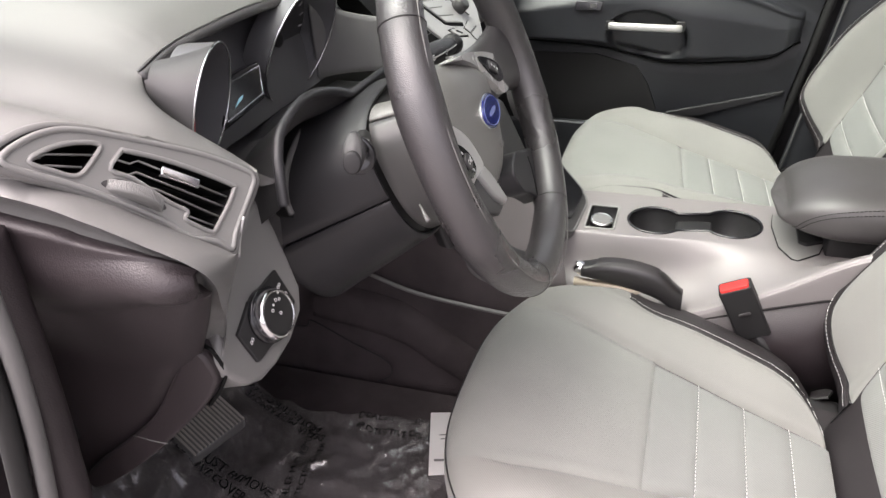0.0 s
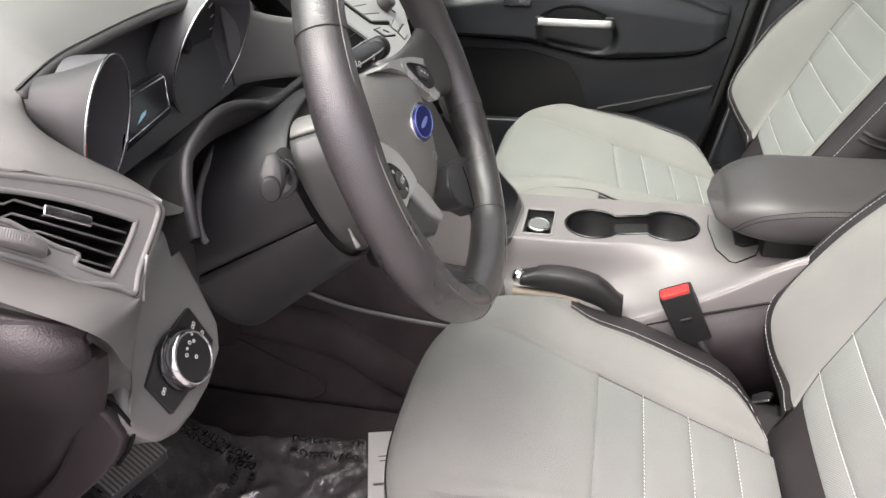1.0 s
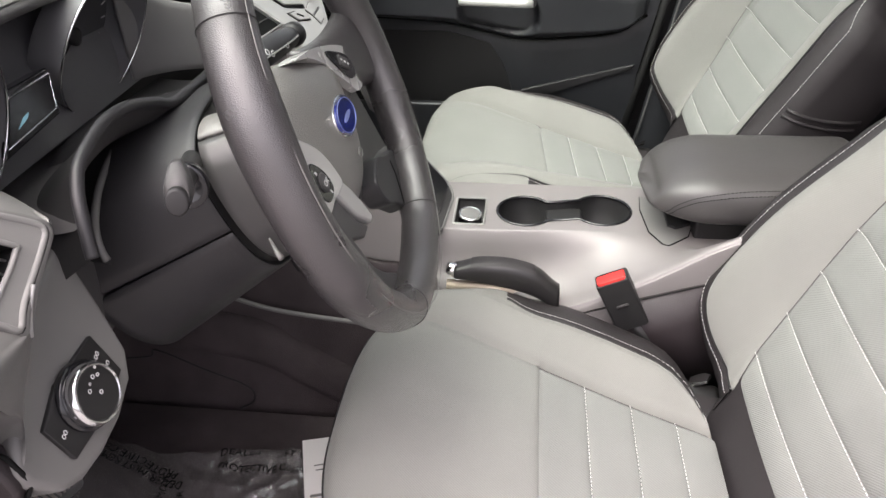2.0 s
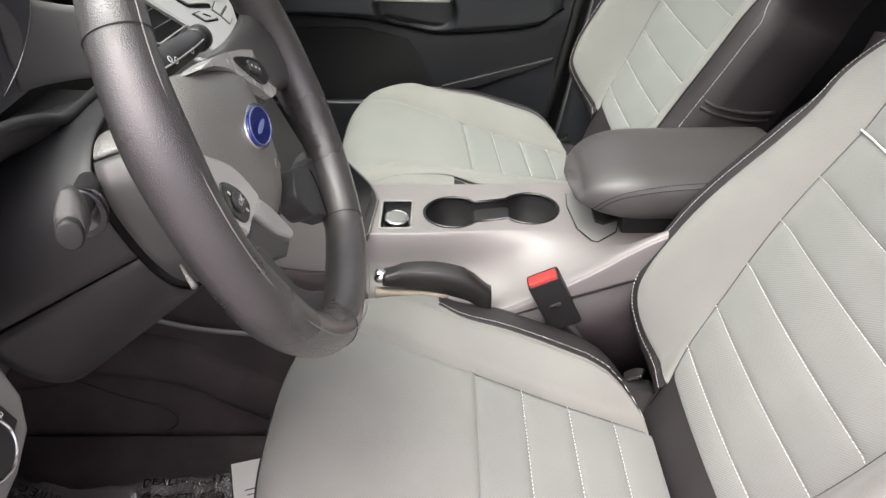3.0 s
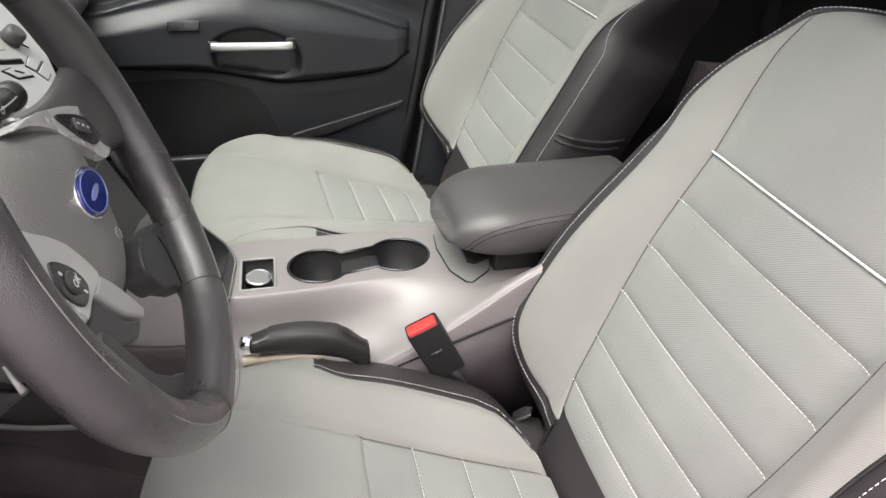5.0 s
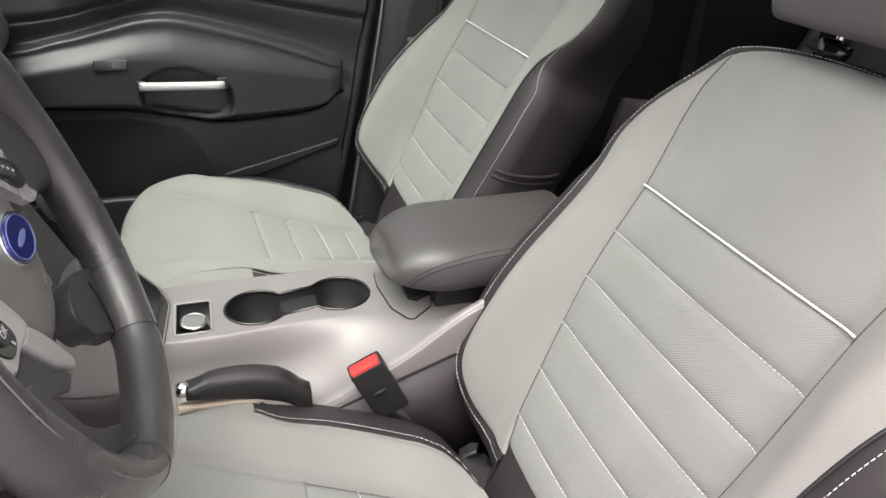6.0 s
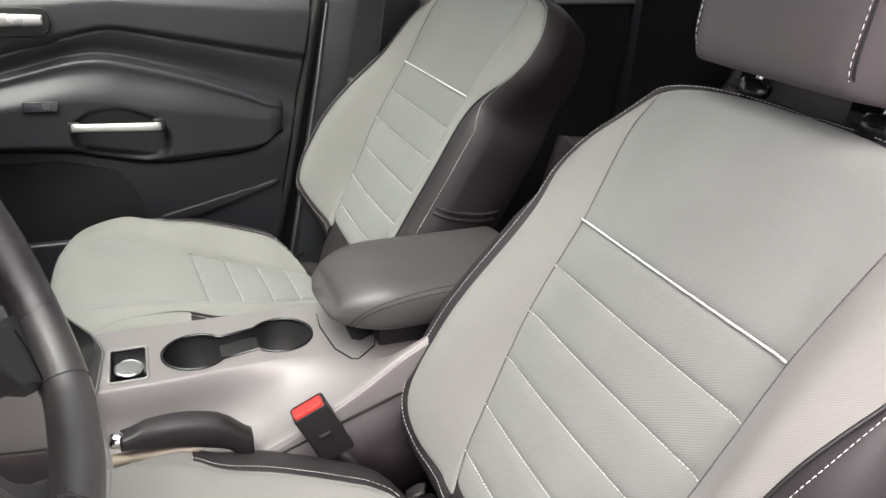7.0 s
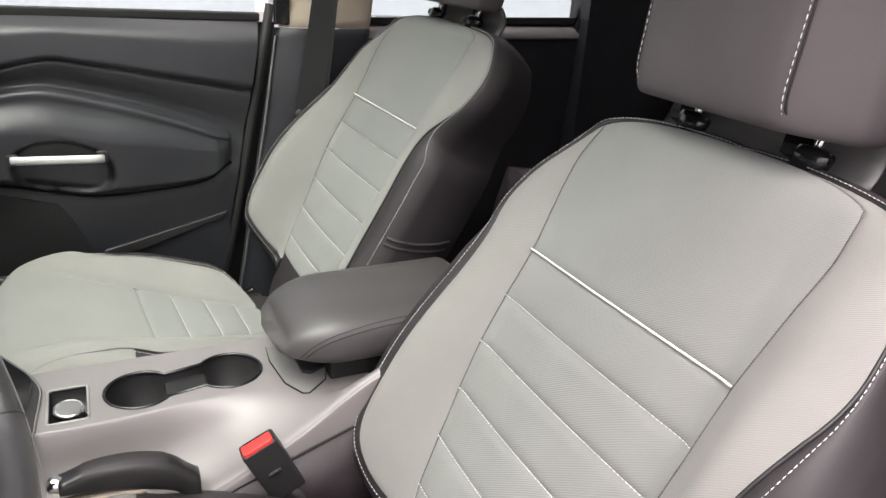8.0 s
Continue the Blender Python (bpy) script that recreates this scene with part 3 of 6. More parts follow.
    for k in range(N + 1):
        v = VF + (VT - VF) * math.sin(math.pi / 2 * k / N) ** 1.25
        edge.append((wide(v), min(v, VT)))
    edge[-1] = (0.0, VT)
    full = edge + [(-wide(v, -1) if v > VF else -l, v) for l, v in reversed(edge[:-1])]
    prof = [(-0.06, -0.003), (0.25, 0.001), (0.7, -0.006), (1.0, -0.03)]

    def wrap(u, w):
        i = min(int(round(u * (len(full) - 1))), len(full) - 1)
        l, v = full[i]
        a, b = full[max(0, i - 1)], full[min(len(full) - 1, i + 1)]
        t = Vector((b[0] - a[0], b[1] - a[1]))
        t = t.normalized() if t.length > 1e-9 else Vector((-1, 0))
        o = Vector((t.y, -t.x))
        size = (0.048 - 0.037 * ease(0.45, 0.56, v)) * (0.76 + 0.24 * ease(0.17, 0.30, v))
        k = w * 9
        top = 0.012 if l == 0 else 0.0
        if k <= 3:
            j = min(int(k), 2)
            out = prof[j][0] + (prof[j + 1][0] - prof[j][0]) * (k - j)
            dn = prof[j][1] + (prof[j + 1][1] - prof[j][1]) * (k - j)
            n = nrm(l, v) - top + dn
        else:
            q = (k - 3) / 6
            out = 1.0 - 0.5 * q**3
            n = (nrm(l, v) - top - 0.03) * (1 - q) - 0.104 * q
            if plump and l < 0:
                l *= 1 - 0.16 * q * ease(0.49, 0.56, v)
        return b0 + ev * (v + o.y * out * size) + en * n + Vector((0, l + o.x * out * size, 0))

    part("side_wrap", grid(wrap, len(full) - 1, 18), CHARCOAL, back, "charcoal side and top trim")

    def skirt(u, v):
        """Charcoal foot of the backrest, below the light panels."""
        vv = 0.01 + 0.162 * v
        w = 0.125 + 0.015 * ease(0.0, 0.17, vv)
        if u < 0.15 or u > 0.85:
            k = u / 0.15 if u < 0.5 else (1 - u) / 0.15
            l, n = math.copysign(w, u - 0.5), -0.104 + (nrm(w, V0) - 0.02 + 0.104) * k
        else:
            l = w * (2 * (u - 0.15) / 0.7 - 1)
            n = nrm(l, V0) - 0.02 * ease(0.75, 1.0, abs(l) / w)
        return b0 + ev * vv + en * (n - 0.003 - 0.035 * (1 - v) ** 2) + Vector((0, l, 0))

    part("lower_skirt", grid(skirt, 60, 14), CHARCOAL, back, "charcoal foot of the backrest")

    for sg in (-1, 1):
        part("foot_seam", tube([b0 + ev * (VF - 0.004 - 0.034 * k / 8) + en * (nrm(0.1, VF) - 0.004 * ease(0, 8, k)) + Vector((0, sg * (inner(VF) - 0.0015), 0)) for k in range(9)], 0.0006, 5), INK, back)

    def rim_at(i):
        k = (1.0 + 1.2 * (corner < 0.05 and full[i][0] < 0) * (1 - ease(0.46, 0.54, full[i][1]))) / 9
        return wrap(i / (len(full) - 1), k) + (en + ev * ease(0.6, 0.68, full[i][1])) * 0.0008 + Vector((0, full[i][0] * 0.004, 0))

    rim_pts = [rim_at(i) for i in range(len(full))]
    run = [0.0]
    for a, b in zip(rim_pts, rim_pts[1:]):
        run.append(run[-1] + (b - a).length)

    def rim_line(t):
        """A place along the rim by its share of the length."""
        want = t * run[-1]
        i = min(max(int(np.searchsorted(run, want)) - 1, 0), len(full) - 2)
        return rim_pts[i].lerp(rim_pts[i + 1], (want - run[i]) / max(1e-9, run[i + 1] - run[i]))

    part("stitching", stitches(rim_line, run[-1]), THREAD, back)
    part("piping", tube([wrap(i / (len(full) - 1), 0.03) + en * 0.001 for i in range(len(full))], 0.0018, 6), BLACK, back)
    for sg in (-1, 1):
        for v0, dv, r in ((0.339, 0.034, 0.0030), (0.329, 0.030, 0.0024)):
            run = []
            for t in range(13):
                v = v0 + dv * t / 12 - 0.004 * math.sin(t / 4)
                i = min(range(len(full)), key=lambda j: abs(full[j][1] - v) + (9 if full[j][0] * sg < 0 else 0))
                run.append(wrap(i / (len(full) - 1), (2.4 + 5.6 * t / 12) / 9) + ev * (v - full[i][1]) + Vector((0, sg * 0.0006, 0)))
            part("pocket_seam", tube(run, r, 8), CHARCOAL, back)

    # headrest on two chrome posts
    up = Vector((0.11, 0, 0.994))
    fwd = Vector((-0.994, 0, 0.11))
    hm = facing(b0 + ev * 0.698 + en * 0.055 + up * 0.080, fwd, up)

    def head(u, v):
        """A cushion with a flat front, rounded edges and sides that fall back."""
        a, h = 2 * math.pi * u, math.pi * v
        ca, sa = math.cos(a), math.sin(a)
        e = math.sin(h) ** 0.22
        sx = math.copysign(abs(ca) ** 0.45, ca) * (0.72 + 0.28 * e)
        sz = math.copysign(abs(sa) ** 0.55, sa) * e
        hy = -math.cos(h)
        hy = math.copysign(abs(hy) ** 0.6, hy)
        x = sx * (0.131 - 0.006 * hy)
        return hm @ Vector((x, 0.09 * hy, 0.045 * sz - 0.045 - 0.028 * ease(0.08, 0.13, abs(x))))

    hr = part("headrest", capped(grid(head, 72, 44, True)), CHARCOAL_CLOTH, s, "charcoal cloth headrest with white stitching")
    for sg in (-1, 1):
        part("stitching", stitches(lambda t, sg=sg: hm @ Vector((sg * 0.088, -0.0855 + 0.171 * t, 0.0004 - 0.003 - 0.02 * abs(2 * t - 1) ** 10)), 0.17, 0.0004, 0.0066, 0.0045), THREAD, hr)
        part("panel_seam", tube([hm @ Vector((sg * 0.0905, -0.085 + 0.17 * k / 24, -0.0045 - 0.02 * abs(2 * k / 24 - 1) ** 10)) for k in range(25)], 0.0012, 6), BLACK, hr)
        foot = b0 + ev * 0.691 + en * (-0.032) + Vector((0, sg * 0.073, 0))
        part("post", tube([foot - ev * 0.05, foot + ev * 0.03, foot + ev * 0.04 + up * 0.03 + en * 0.012], 0.0048, 12), CHROME, hr)
        part("post_collar", lathe([(0.013, -0.016), (0.0155, 0.0), (0.0148, 0.005), (0.008, 0.008)], facing(foot + ev * 0.011, ev, en) @ Matrix.Diagonal((1.3, 0.75, 1, 1)), 20), GLOSS, hr, "black post collar")
        part("release_button", slab(round_rect(-0.010, 0.010, -0.008, 0.006, 0.003), 0.010, facing(foot + ev * 0.015 + Vector((0, 0.021, 0)), ev, en)), BLACK, hr, bevel=0.002)

    cover = grid(lambda u, v: hm @ Vector((-0.118 + 0.236 * u, -0.080 - 0.050 * v, -0.105 - 0.012 * math.sin(math.pi * v))), 20, 8)
    cv = part("underside_cover", cover, DASH_MID, hr, "dark grey plastic cover under the headrest", solid=0.006)
    for sg in (-1, 1):
        part("cover_recess", slab(round_rect(-0.014, 0.014, -0.012, 0.010, 0.002), 0.004, hm @ Matrix.Translation((sg * 0.07 - 0.033, -0.100, -0.1025))), INK, cv, smooth=False)

    # cushion
    path = [(0.0, 0.07), (-0.03, 0.12), (-0.043, 0.163), (-0.038, 0.198), (-0.008, 0.2125), (0.055, 0.208), (0.12, 0.194), (0.18, 0.179), (0.25, 0.164), (0.32, 0.149), (0.44, 0.124)]

    def way(q):
        p = spline([(a, 0, b) for a, b in path], q)
        return p.x, p.z

    def qx(x):
        lo, hi = 0.42, 1.0
        for _ in range(24):
            m = (lo + hi) / 2
            lo, hi = (m, hi) if way(m)[0] < x else (lo, m)
        return lo

    def cwide(q):
        x, z = way(q)
        if q < 0.4:
            return 0.2
        pts = [(0.0, 0.2), (0.04, 0.2), (0.12, 0.192), (0.2, 0.175), (0.27, 0.158), (0.325, 0.143), (0.350, 0.130), (0.367, 0.110), (0.379, 0.085), (0.388, 0.058), (0.5, 0.056)]
        for (a, p), (b, r) in zip(pts, pts[1:]):
            if x <= b:
                return p + (r - p) * max(0, (x - a) / (b - a)) + plump * 1.3 * ease(0.08, 0.2, x) * (1 - ease(0.33, 0.388, x))
        return 0.056

    def cin(q):
        x, z = way(q)
        pts = [(-0.06, 0.142), (0.034, 0.139), (0.10, 0.124), (0.18, 0.108), (0.235, 0.093), (0.29, 0.078), (0.345, 0.065), (0.388, 0.055)]
        for (a, p), (b, r) in zip(pts, pts[1:]):
            if x <= b:
                return p + (r - p) * max(0, (x - a) / (b - a))
        return 0.055

    def seatp(l, q, dip=0.0):
        x, z = way(q)
        fade = 1 - ease(0.05, 0.2, x)
        x += fade * (corner if l > 0 else 0.055) * (abs(l) / 0.2) ** 3
        x += skew * (0.1 - l) * ease(0.05, 0.15, x) * (1 - 0.5 * ease(0.3, 0.38, x))
        up = (0.017 + 0.6 * plump + 0.013 * ease(0.08, 0.24, x)) * ease(cin(q) * 0.8, 0.175, abs(l)) * ease(-0.02, 0.1, x) - 0.008 * (ease(0.9, 1.0, abs(l) / cwide(q)) * ease(0.08, 0.14, x) + max(0.0, abs(l) / cwide(q) * 10 - 9) ** 2 * (1 - ease(0.08, 0.14, x)))
        crease = 0.0065 * math.exp(-((abs(l) - cin(q)) / 0.006) ** 2) * ease(-0.0, 0.08, x)
        return Vector((x, cy + l, z + up - crease - dip))

    cus = part("cushion", patch(lambda q: -cin(q), cin, 0.0, qx(0.183), 30, 40, lambda l, q, d: seatp(l, q, d), (0, 0, 0, 1)), CLOTH_PLAIN, s, "light grey cloth seat cushion")
    steps = [0.183, 0.238, 0.292, 0.344, 0.388]
    QE = qx(0.388)
    for a, b in zip(steps, steps[1:]):
        part("insert_panel", patch(lambda q: -cin(q), cin, qx(a), qx(b), 28, 10, seatp), CLOTH_RIB, cus)
        if a > 0.2:
            part("stitching", stitches(lambda t, a=a: seatp(cin(qx(a)) * (1 - 2 * t), qx(a)) - Vector((0, 0, 0.0012)), 2 * cin(qx(a))), THREAD, cus)
    q18 = qx(0.183)
    part("front_piping", tube([seatp(-0.197 + 0.32 * k / 40, 0.285) + Vector((-0.0004, 0, 0)) for k in range(41)], 0.0011, 6), BLACK, cus, "dark piping along the front edge")
    for a, b, k in ((0.0, q18, 0), (q18, QE, 1)):
        part("bolster", patch(cin, cwide, a, b, 18, 40, seatp, (k, 0, 0, 0)), CLOTH, cus)
        part("bolster", patch(lambda q: -cwide(q), lambda q: -cin(q), a, b, 18, 40, seatp, (0, k, 0, 0)), CLOTH, cus)
    for sg in (-1, 1):
        part("panel_seam", tube([seatp(sg * cin(q18 + (QE - q18) * k / 40), q18 + (QE - q18) * k / 40) - Vector((0, 0, 0.0024)) for k in range(41)], 0.0004, 5), CHARCOAL_CLOTH, cus)
    for sg in (-1, 1):
        def cwrap(u, w, sg=sg):
            q = u * QE
            x, z = way(q)
            e = seatp(sg * cwide(q), q)
            out = 0.012 + 0.044 * ease(0.06, 0.22, e.x)
            k = min(1.0, w / 0.5)
            d = max(0.0, (w - 0.5) / 0.5)
            drop = 0.014 * (k * k * ease(0.08, 0.14, e.x) + k * (1 - ease(0.08, 0.14, e.x))) + (e.z - 0.05) * d
            return e + Vector((0.004 * (1 - ease(0, 0.1, e.x)) * -k, sg * out * math.sin(math.pi / 2 * k) - sg * 0.01 * d, -0.0005 - 0.0015 * ease(0.06, 0.2, e.x) - drop))
        uf = qx(0.105) / QE
        part("front_side", grid(lambda u, w: cwrap(uf * u, w), 36, 16), CLOTH, cus, "light grey cloth side of the front edge")
        part("side_trim", grid(lambda u, w: cwrap(uf + (1 - uf) * u, w), 40, 16), CHARCOAL, cus, "charcoal cushion side")
        part("stitching", stitches(lambda t, sg=sg: Vector(cwrap(uf + (1 - uf) * t, 0.06)) + Vector((0, 0, 0.0012 + 0.002 * t * t)), 0.42), THREAD, cus)
        part("piping", tube([Vector(cwrap(uf + (1 - uf) * k / 40, 0.01)) + Vector((0, 0, 0.0008)) for k in range(41)], 0.0016, 6), BLACK, cus)
    def tail(u, v):
        l, x = -0.135 + 0.27 * u, 0.30 + 0.16 * v
        return Vector((x, cy + l, 0.1596 - 0.21 * (x - 0.27) + 0.012 * ease(0.06, 0.16, abs(l)) - 0.024 - 0.012 * (1 - v) ** 2))

    part("rear_panel", grid(tail, 40, 14), CHARCOAL, cus, "charcoal cloth behind the cushion")
    part("hinge_bracket", slab([(-0.012, -0.008), (0.013, -0.010), (0.016, 0.004), (0.006, 0.011), (-0.013, 0.008)], 0.004, facing((0.392, cy + 0.166, 0.118), (-0.5, 0.2, 0.85), (0.3, 1, 0))), STEEL, s, "bare steel hinge bracket", bevel=0.001)
    part("seat_base", box(0.06, 0.42, cy - 0.17, cy + 0.17, 0.02, 0.11), BLACK, s, "black seat base", bevel=0.01)
    for sg in (-1, 1):
        part("seat_rail", box(0.0, 0.5, cy + sg * 0.19 - 0.02, cy + sg * 0.19 + 0.02, -0.01, 0.05), BLACK, s, bevel=0.006)
    return s


driver_seat = seat(-0.365)
passenger_seat = seat(-0.365 + SEAT_GAP, 0.035, 0.041, 0.03, 0.014, 0.075)


# ---- centre console ----
def holed(outer, holes, z):
    """A flat plate with holes."""
    bm = bmesh.new()
    edges = []
    for ring in (outer, *holes):
        vs = [bm.verts.new((p[0], p[1], z(p[0], p[1]) if callable(z) else z)) for p in ring]
        edges += [bm.edges.new((vs[i], vs[(i + 1) % len(vs)])) for i in range(len(vs))]
    bmesh.ops.triangle_fill(bm, use_beauty=True, use_dissolve=False, edges=edges)
    return bm


def ring_wall(ring, z0, z1, inset=0.0):
    cx = sum(p[0] for p in ring) / len(ring)
    cy = sum(p[1] for p in ring) / len(ring)
    bm = bmesh.new()
    a = [bm.verts.new((p[0], p[1], z0)) for p in ring]
    b = [bm.verts.new((p[0] + (cx - p[0]) * inset, p[1] + (cy - p[1]) * inset, z1)) for p in ring]
    for i in range(len(ring)):
        bm.faces.new((a[i], a[(i + 1) % len(ring)], b[(i + 1) % len(ring)], b[i]))
    bm.faces.new(b)
    return bm


def console():
    con = thing("centre_console", (0.25, 0.0, 0.0), "warm silver-grey centre console with cup holders and black padded armrest", "console")
    ZT = 0.246
    crest = [(-0.14, 0.185), (0.05, 0.185), (0.15, 0.178), (0.205, 0.172), (0.27, 0.205), (0.345, 0.248), (0.40, 0.29), (0.46, 0.314), (0.55, 0.325), (0.66, 0.33)]

    def zc(x):
        for (a, p), (b, q) in zip(crest, crest[1:]):
            if x <= b:
                t = (x - a) / (b - a)
                return p + (q - p) * t
        return crest[-1][1]

    def zcs(x):
        return sum(zc(x + d) for d in (-0.03, -0.015, 0, 0.015, 0.03)) / 5

    def lip(x):
        """Where the top plate rolls over into the near side."""
        return -0.056 + 0.008 * ease(0.1, 0.25, x) - 0.040 * ease(0.27, 0.42, x)

    def side(u, v):
        x = 0.0 + 0.66 * u
        c = zcs(x)
        e = ZT + 0.03 * ease(0.42, 0.5, x)
        hollow = 1 - ease(0.15, 0.33, x)
        bot = 0.15 * (1 - ease(0.0, 0.12, x)) - 0.01
        yw = lip(x)
        h = hollow

        def across(t, dy, rise):
            """Between the crest and the top: an even slope where there is no hollow, a floor and a wall where there is one."""
            return (-0.139 + (yw + 0.139) * t) * (1 - h) + (yw + dy) * h, (c + (e - c) * t * t * (3 - 2 * t)) * (1 - h) + (c + (e - c) * rise) * h

        sec = [(-0.152, bot), (-0.15, bot + (c - bot) * 0.5), (-0.147, c - 0.02), (-0.144, c - 0.004), (-0.139, c), across(0.15, -0.062, -0.06), across(0.35, -0.040, 0.03), across(0.58, -0.020, 0.34), across(0.78, -0.009, 0.80), across(0.92, -0.004, 0.975), (yw, e)]
        p = spline([(y, z, 0) for y, z in sec], v)
        return (x, p.x, p.y)

    part("near_side", grid(side, 90, 60), CONSOLE, con, "warm silver-grey side moulding")
    part("far_side", grid(lambda u, v: (-0.14 + 0.8 * u, 0.115 - 0.04 * v**4, -0.01 + (ZT + 0.01) * v), 20, 12), CONSOLE, con, solid=0.004)
    part("front_cheek", grid(lambda u, v: (-0.17 + 0.215 * u - 0.03 * v, -0.128 + 0.02 * v, 0.185 + 0.165 * v), 10, 16), CONSOLE, con, "pale front cheek under the stack", solid=0.006)
    part("cheek_seam", tube([(-0.17 + 0.02 * k, -0.1285, 0.205 + 0.0025 * k) for k in range(11)], 0.001, 6), THREAD_GREY, con)
    # top plate with its openings
    peanut = []
    r, hb = 0.041, 0.026
    a0 = math.asin(hb / r)
    for k in range(25):
        t = a0 + (2 * math.pi - 2 * a0) * k / 24
        peanut.append((0.159 + r * math.cos(t), -0.004 + r * math.sin(t)))
    for k in range(25):
        t = math.pi + a0 + (2 * math.pi - 2 * a0) * k / 24
        peanut.append((0.269 + r * 1.02 * math.cos(t), 0.006 + r * 1.02 * math.sin(t)))
    tray = round_rect(0.057, 0.101, -0.047, 0.028, 0.005)
    part("top_plate", holed([(x, lip(x)) for x in [0.045 + 0.395 * k / 24 for k in range(25)]] + [(0.44, 0.078), (0.045, 0.078)], [peanut, tray], ZT), CONSOLE, con, "bright silver-grey top plate", smooth=False)
    part("front_ramp", grid(lambda u, v: (0.046 - 0.10 * u, -0.058 + 0.136 * v, ZT - 0.0005 + 0.02 * u * u), 10, 8), CONSOLE, con)
    part("cup_well", ring_wall(peanut, ZT, ZT - 0.075, 0.12), BLACK, con, "black cup holder well")
    part("cup_rim", tube([(x, y, ZT + 0.0005) for x, y in peanut], 0.0022, 6, True), GLOSS, con)
    part("cup_divider", box(0.189, 0.242, -0.031, 0.032, ZT - 0.07, ZT - 0.012), BLACK, con, "dark grey divider between the cups", bevel=0.004)
    part("tray_well", ring_wall(tray, ZT, ZT - 0.03, 0.05), BLACK, con)
    part("tray_rim", tube([(x, y, ZT + 0.0005) for x, y in tray], 0.0018, 6, True), BEZEL, con)
    dial = facing((0.079, -0.022, ZT - 0.014), (0.05, -0.10, 1), (0, 1, 0))
    dl = part("dial", lathe([(0.0172, 0), (0.0170, 0.016), (0.0166, 0.0190), (0.0152, 0.0200), (0.0142, 0.0192)], dial, 40), CHROME, con, "round chrome-ringed dial")
    part("dial_face", lathe([(0.0140, 0.0185), (0.0140, 0.0194), (0.011, 0.0198)], dial, 40), DASH_MID, dl, "grey dial face")
    part("dial_base", lathe([(0.0195, -0.012), (0.0195, 0.002), (0.0178, 0.004)], dial, 40), BLACK, dl)

    # bin under the armrest, with its finger pocket
    part("bin", capped(grid(lambda u, v: ((0.388 + 0.26 * v, -0.005 + 0.055 * math.copysign(abs(math.cos(2 * math.pi * u)) ** 0.4, math.cos(2 * math.pi * u)), 0.255 + 0.05 * math.sin(2 * math.pi * u))), 40, 4, True)), BLACK, con, bevel=0.004)
    pk = [(0.327, 0.046), (0.324, 0.010), (0.330, -0.050), (0.345, -0.080), (0.352, -0.083), (0.381, -0.058), (0.40, 0.0), (0.40, 0.046)]
    part("latch_pocket", slab(pk, 0.01, Matrix.Translation((0, 0, ZT + 0.0025))), DASH, con, "grey finger pocket under the armrest", bevel=0.0012)
    part("pocket_edge", tube([(x, y, ZT + 0.0008) for x, y in pk], 0.0012, 6, True), INK, con)
    part("latch", slab([(0.356, 0.02), (0.356, -0.036), (0.366, -0.043), (0.39, -0.03), (0.39, 0.02)], 0.006, Matrix.Translation((0, 0, ZT + 0.007))), BLACK, con, bevel=0.001)

    # padded lid
    LX, LL, LW, LH = 0.322, 0.288, 0.092, 0.0365

    def girth(v):
        """How full the lid is, from its rounded front to its tapering back."""
        return math.sin(math.pi / 2 * min(1.0, v / 0.30)) ** 0.42 * (1 - 0.45 * ease(0.93, 1.0, v))

    def mid(v):
        return 0.3135 + 0.003 * v - 0.003 * (1 - girth(v))

    def lid(u, v):
        e = girth(v)
        ca, sa = math.cos(2 * math.pi * u), math.sin(2 * math.pi * u)
        ex = math.copysign(abs(ca) ** 0.5, ca)
        ez = math.copysign(abs(sa) ** 0.62, sa)
        wy = LW * (0.50 + 0.50 * e) if v > 0 else 0.02
        return Vector((LX + LL * v + 0.010 * (1 - e) * ez, -0.010 + wy * ex * (1 - 0.06 * (ez > 0) * ez), mid(v) + (LH * e + 0.0005) * ez * (1.0 if ez > 0 else 0.95)))

    arm = part("armrest", capped(grid(lid, 72, 70, True)), PADDED, con, "black padded armrest with double stitching")

    def on_lid(x, z):
        """The place on the driver's side of the lid at that x and height."""
        v = max(0.002, (x - LX) / LL)
        k = (z - mid(v)) / ((LH * girth(v) + 0.0005) * (1.0 if z > mid(v) else 0.95))
        k = max(-0.97, min(0.97, k))
        a = math.pi - math.asin(math.copysign(abs(k) ** (1 / 0.62), k))
        return Vector(lid((a / (2 * math.pi)) % 1.0, v))

    line_ = [(0.346, 0, 0.292), (0.349, 0, 0.301), (0.356, 0, 0.311), (0.373, 0, 0.3215), (0.396, 0, 0.328), (0.425, 0, 0.332), (0.455, 0, 0.334), (0.488, 0, 0.335), (0.58, 0, 0.336)]
    for dz in (0.0, 0.0052):
        def seam(t, dz=dz):
            p, q = spline(line_, t), spline(line_, min(1.0, t + 0.02))
            g = Vector((-(q - p).z, 0, (q - p).x))
            g = g.normalized() if g.length > 1e-6 else Vector((0, 0, 1))
            return on_lid(p.x + g.x * dz, p.z + g.z * dz) + Vector((0, -0.0006, 0.0003))
        part("stitching", stitches(seam, 0.26, 0.0005, 0.0052, 0.0038), INK, arm)

    # selector housing ahead of the dial
    fr = facing((0.005, -0.005, 0.295), (0.75, -0.05, 0.66))
    part("selector_bezel", slab(round_rect(-0.085, 0.060, -0.07, 0.062, 0.03), 0.05, fr), DASH_DARK, con, bevel=0.008)
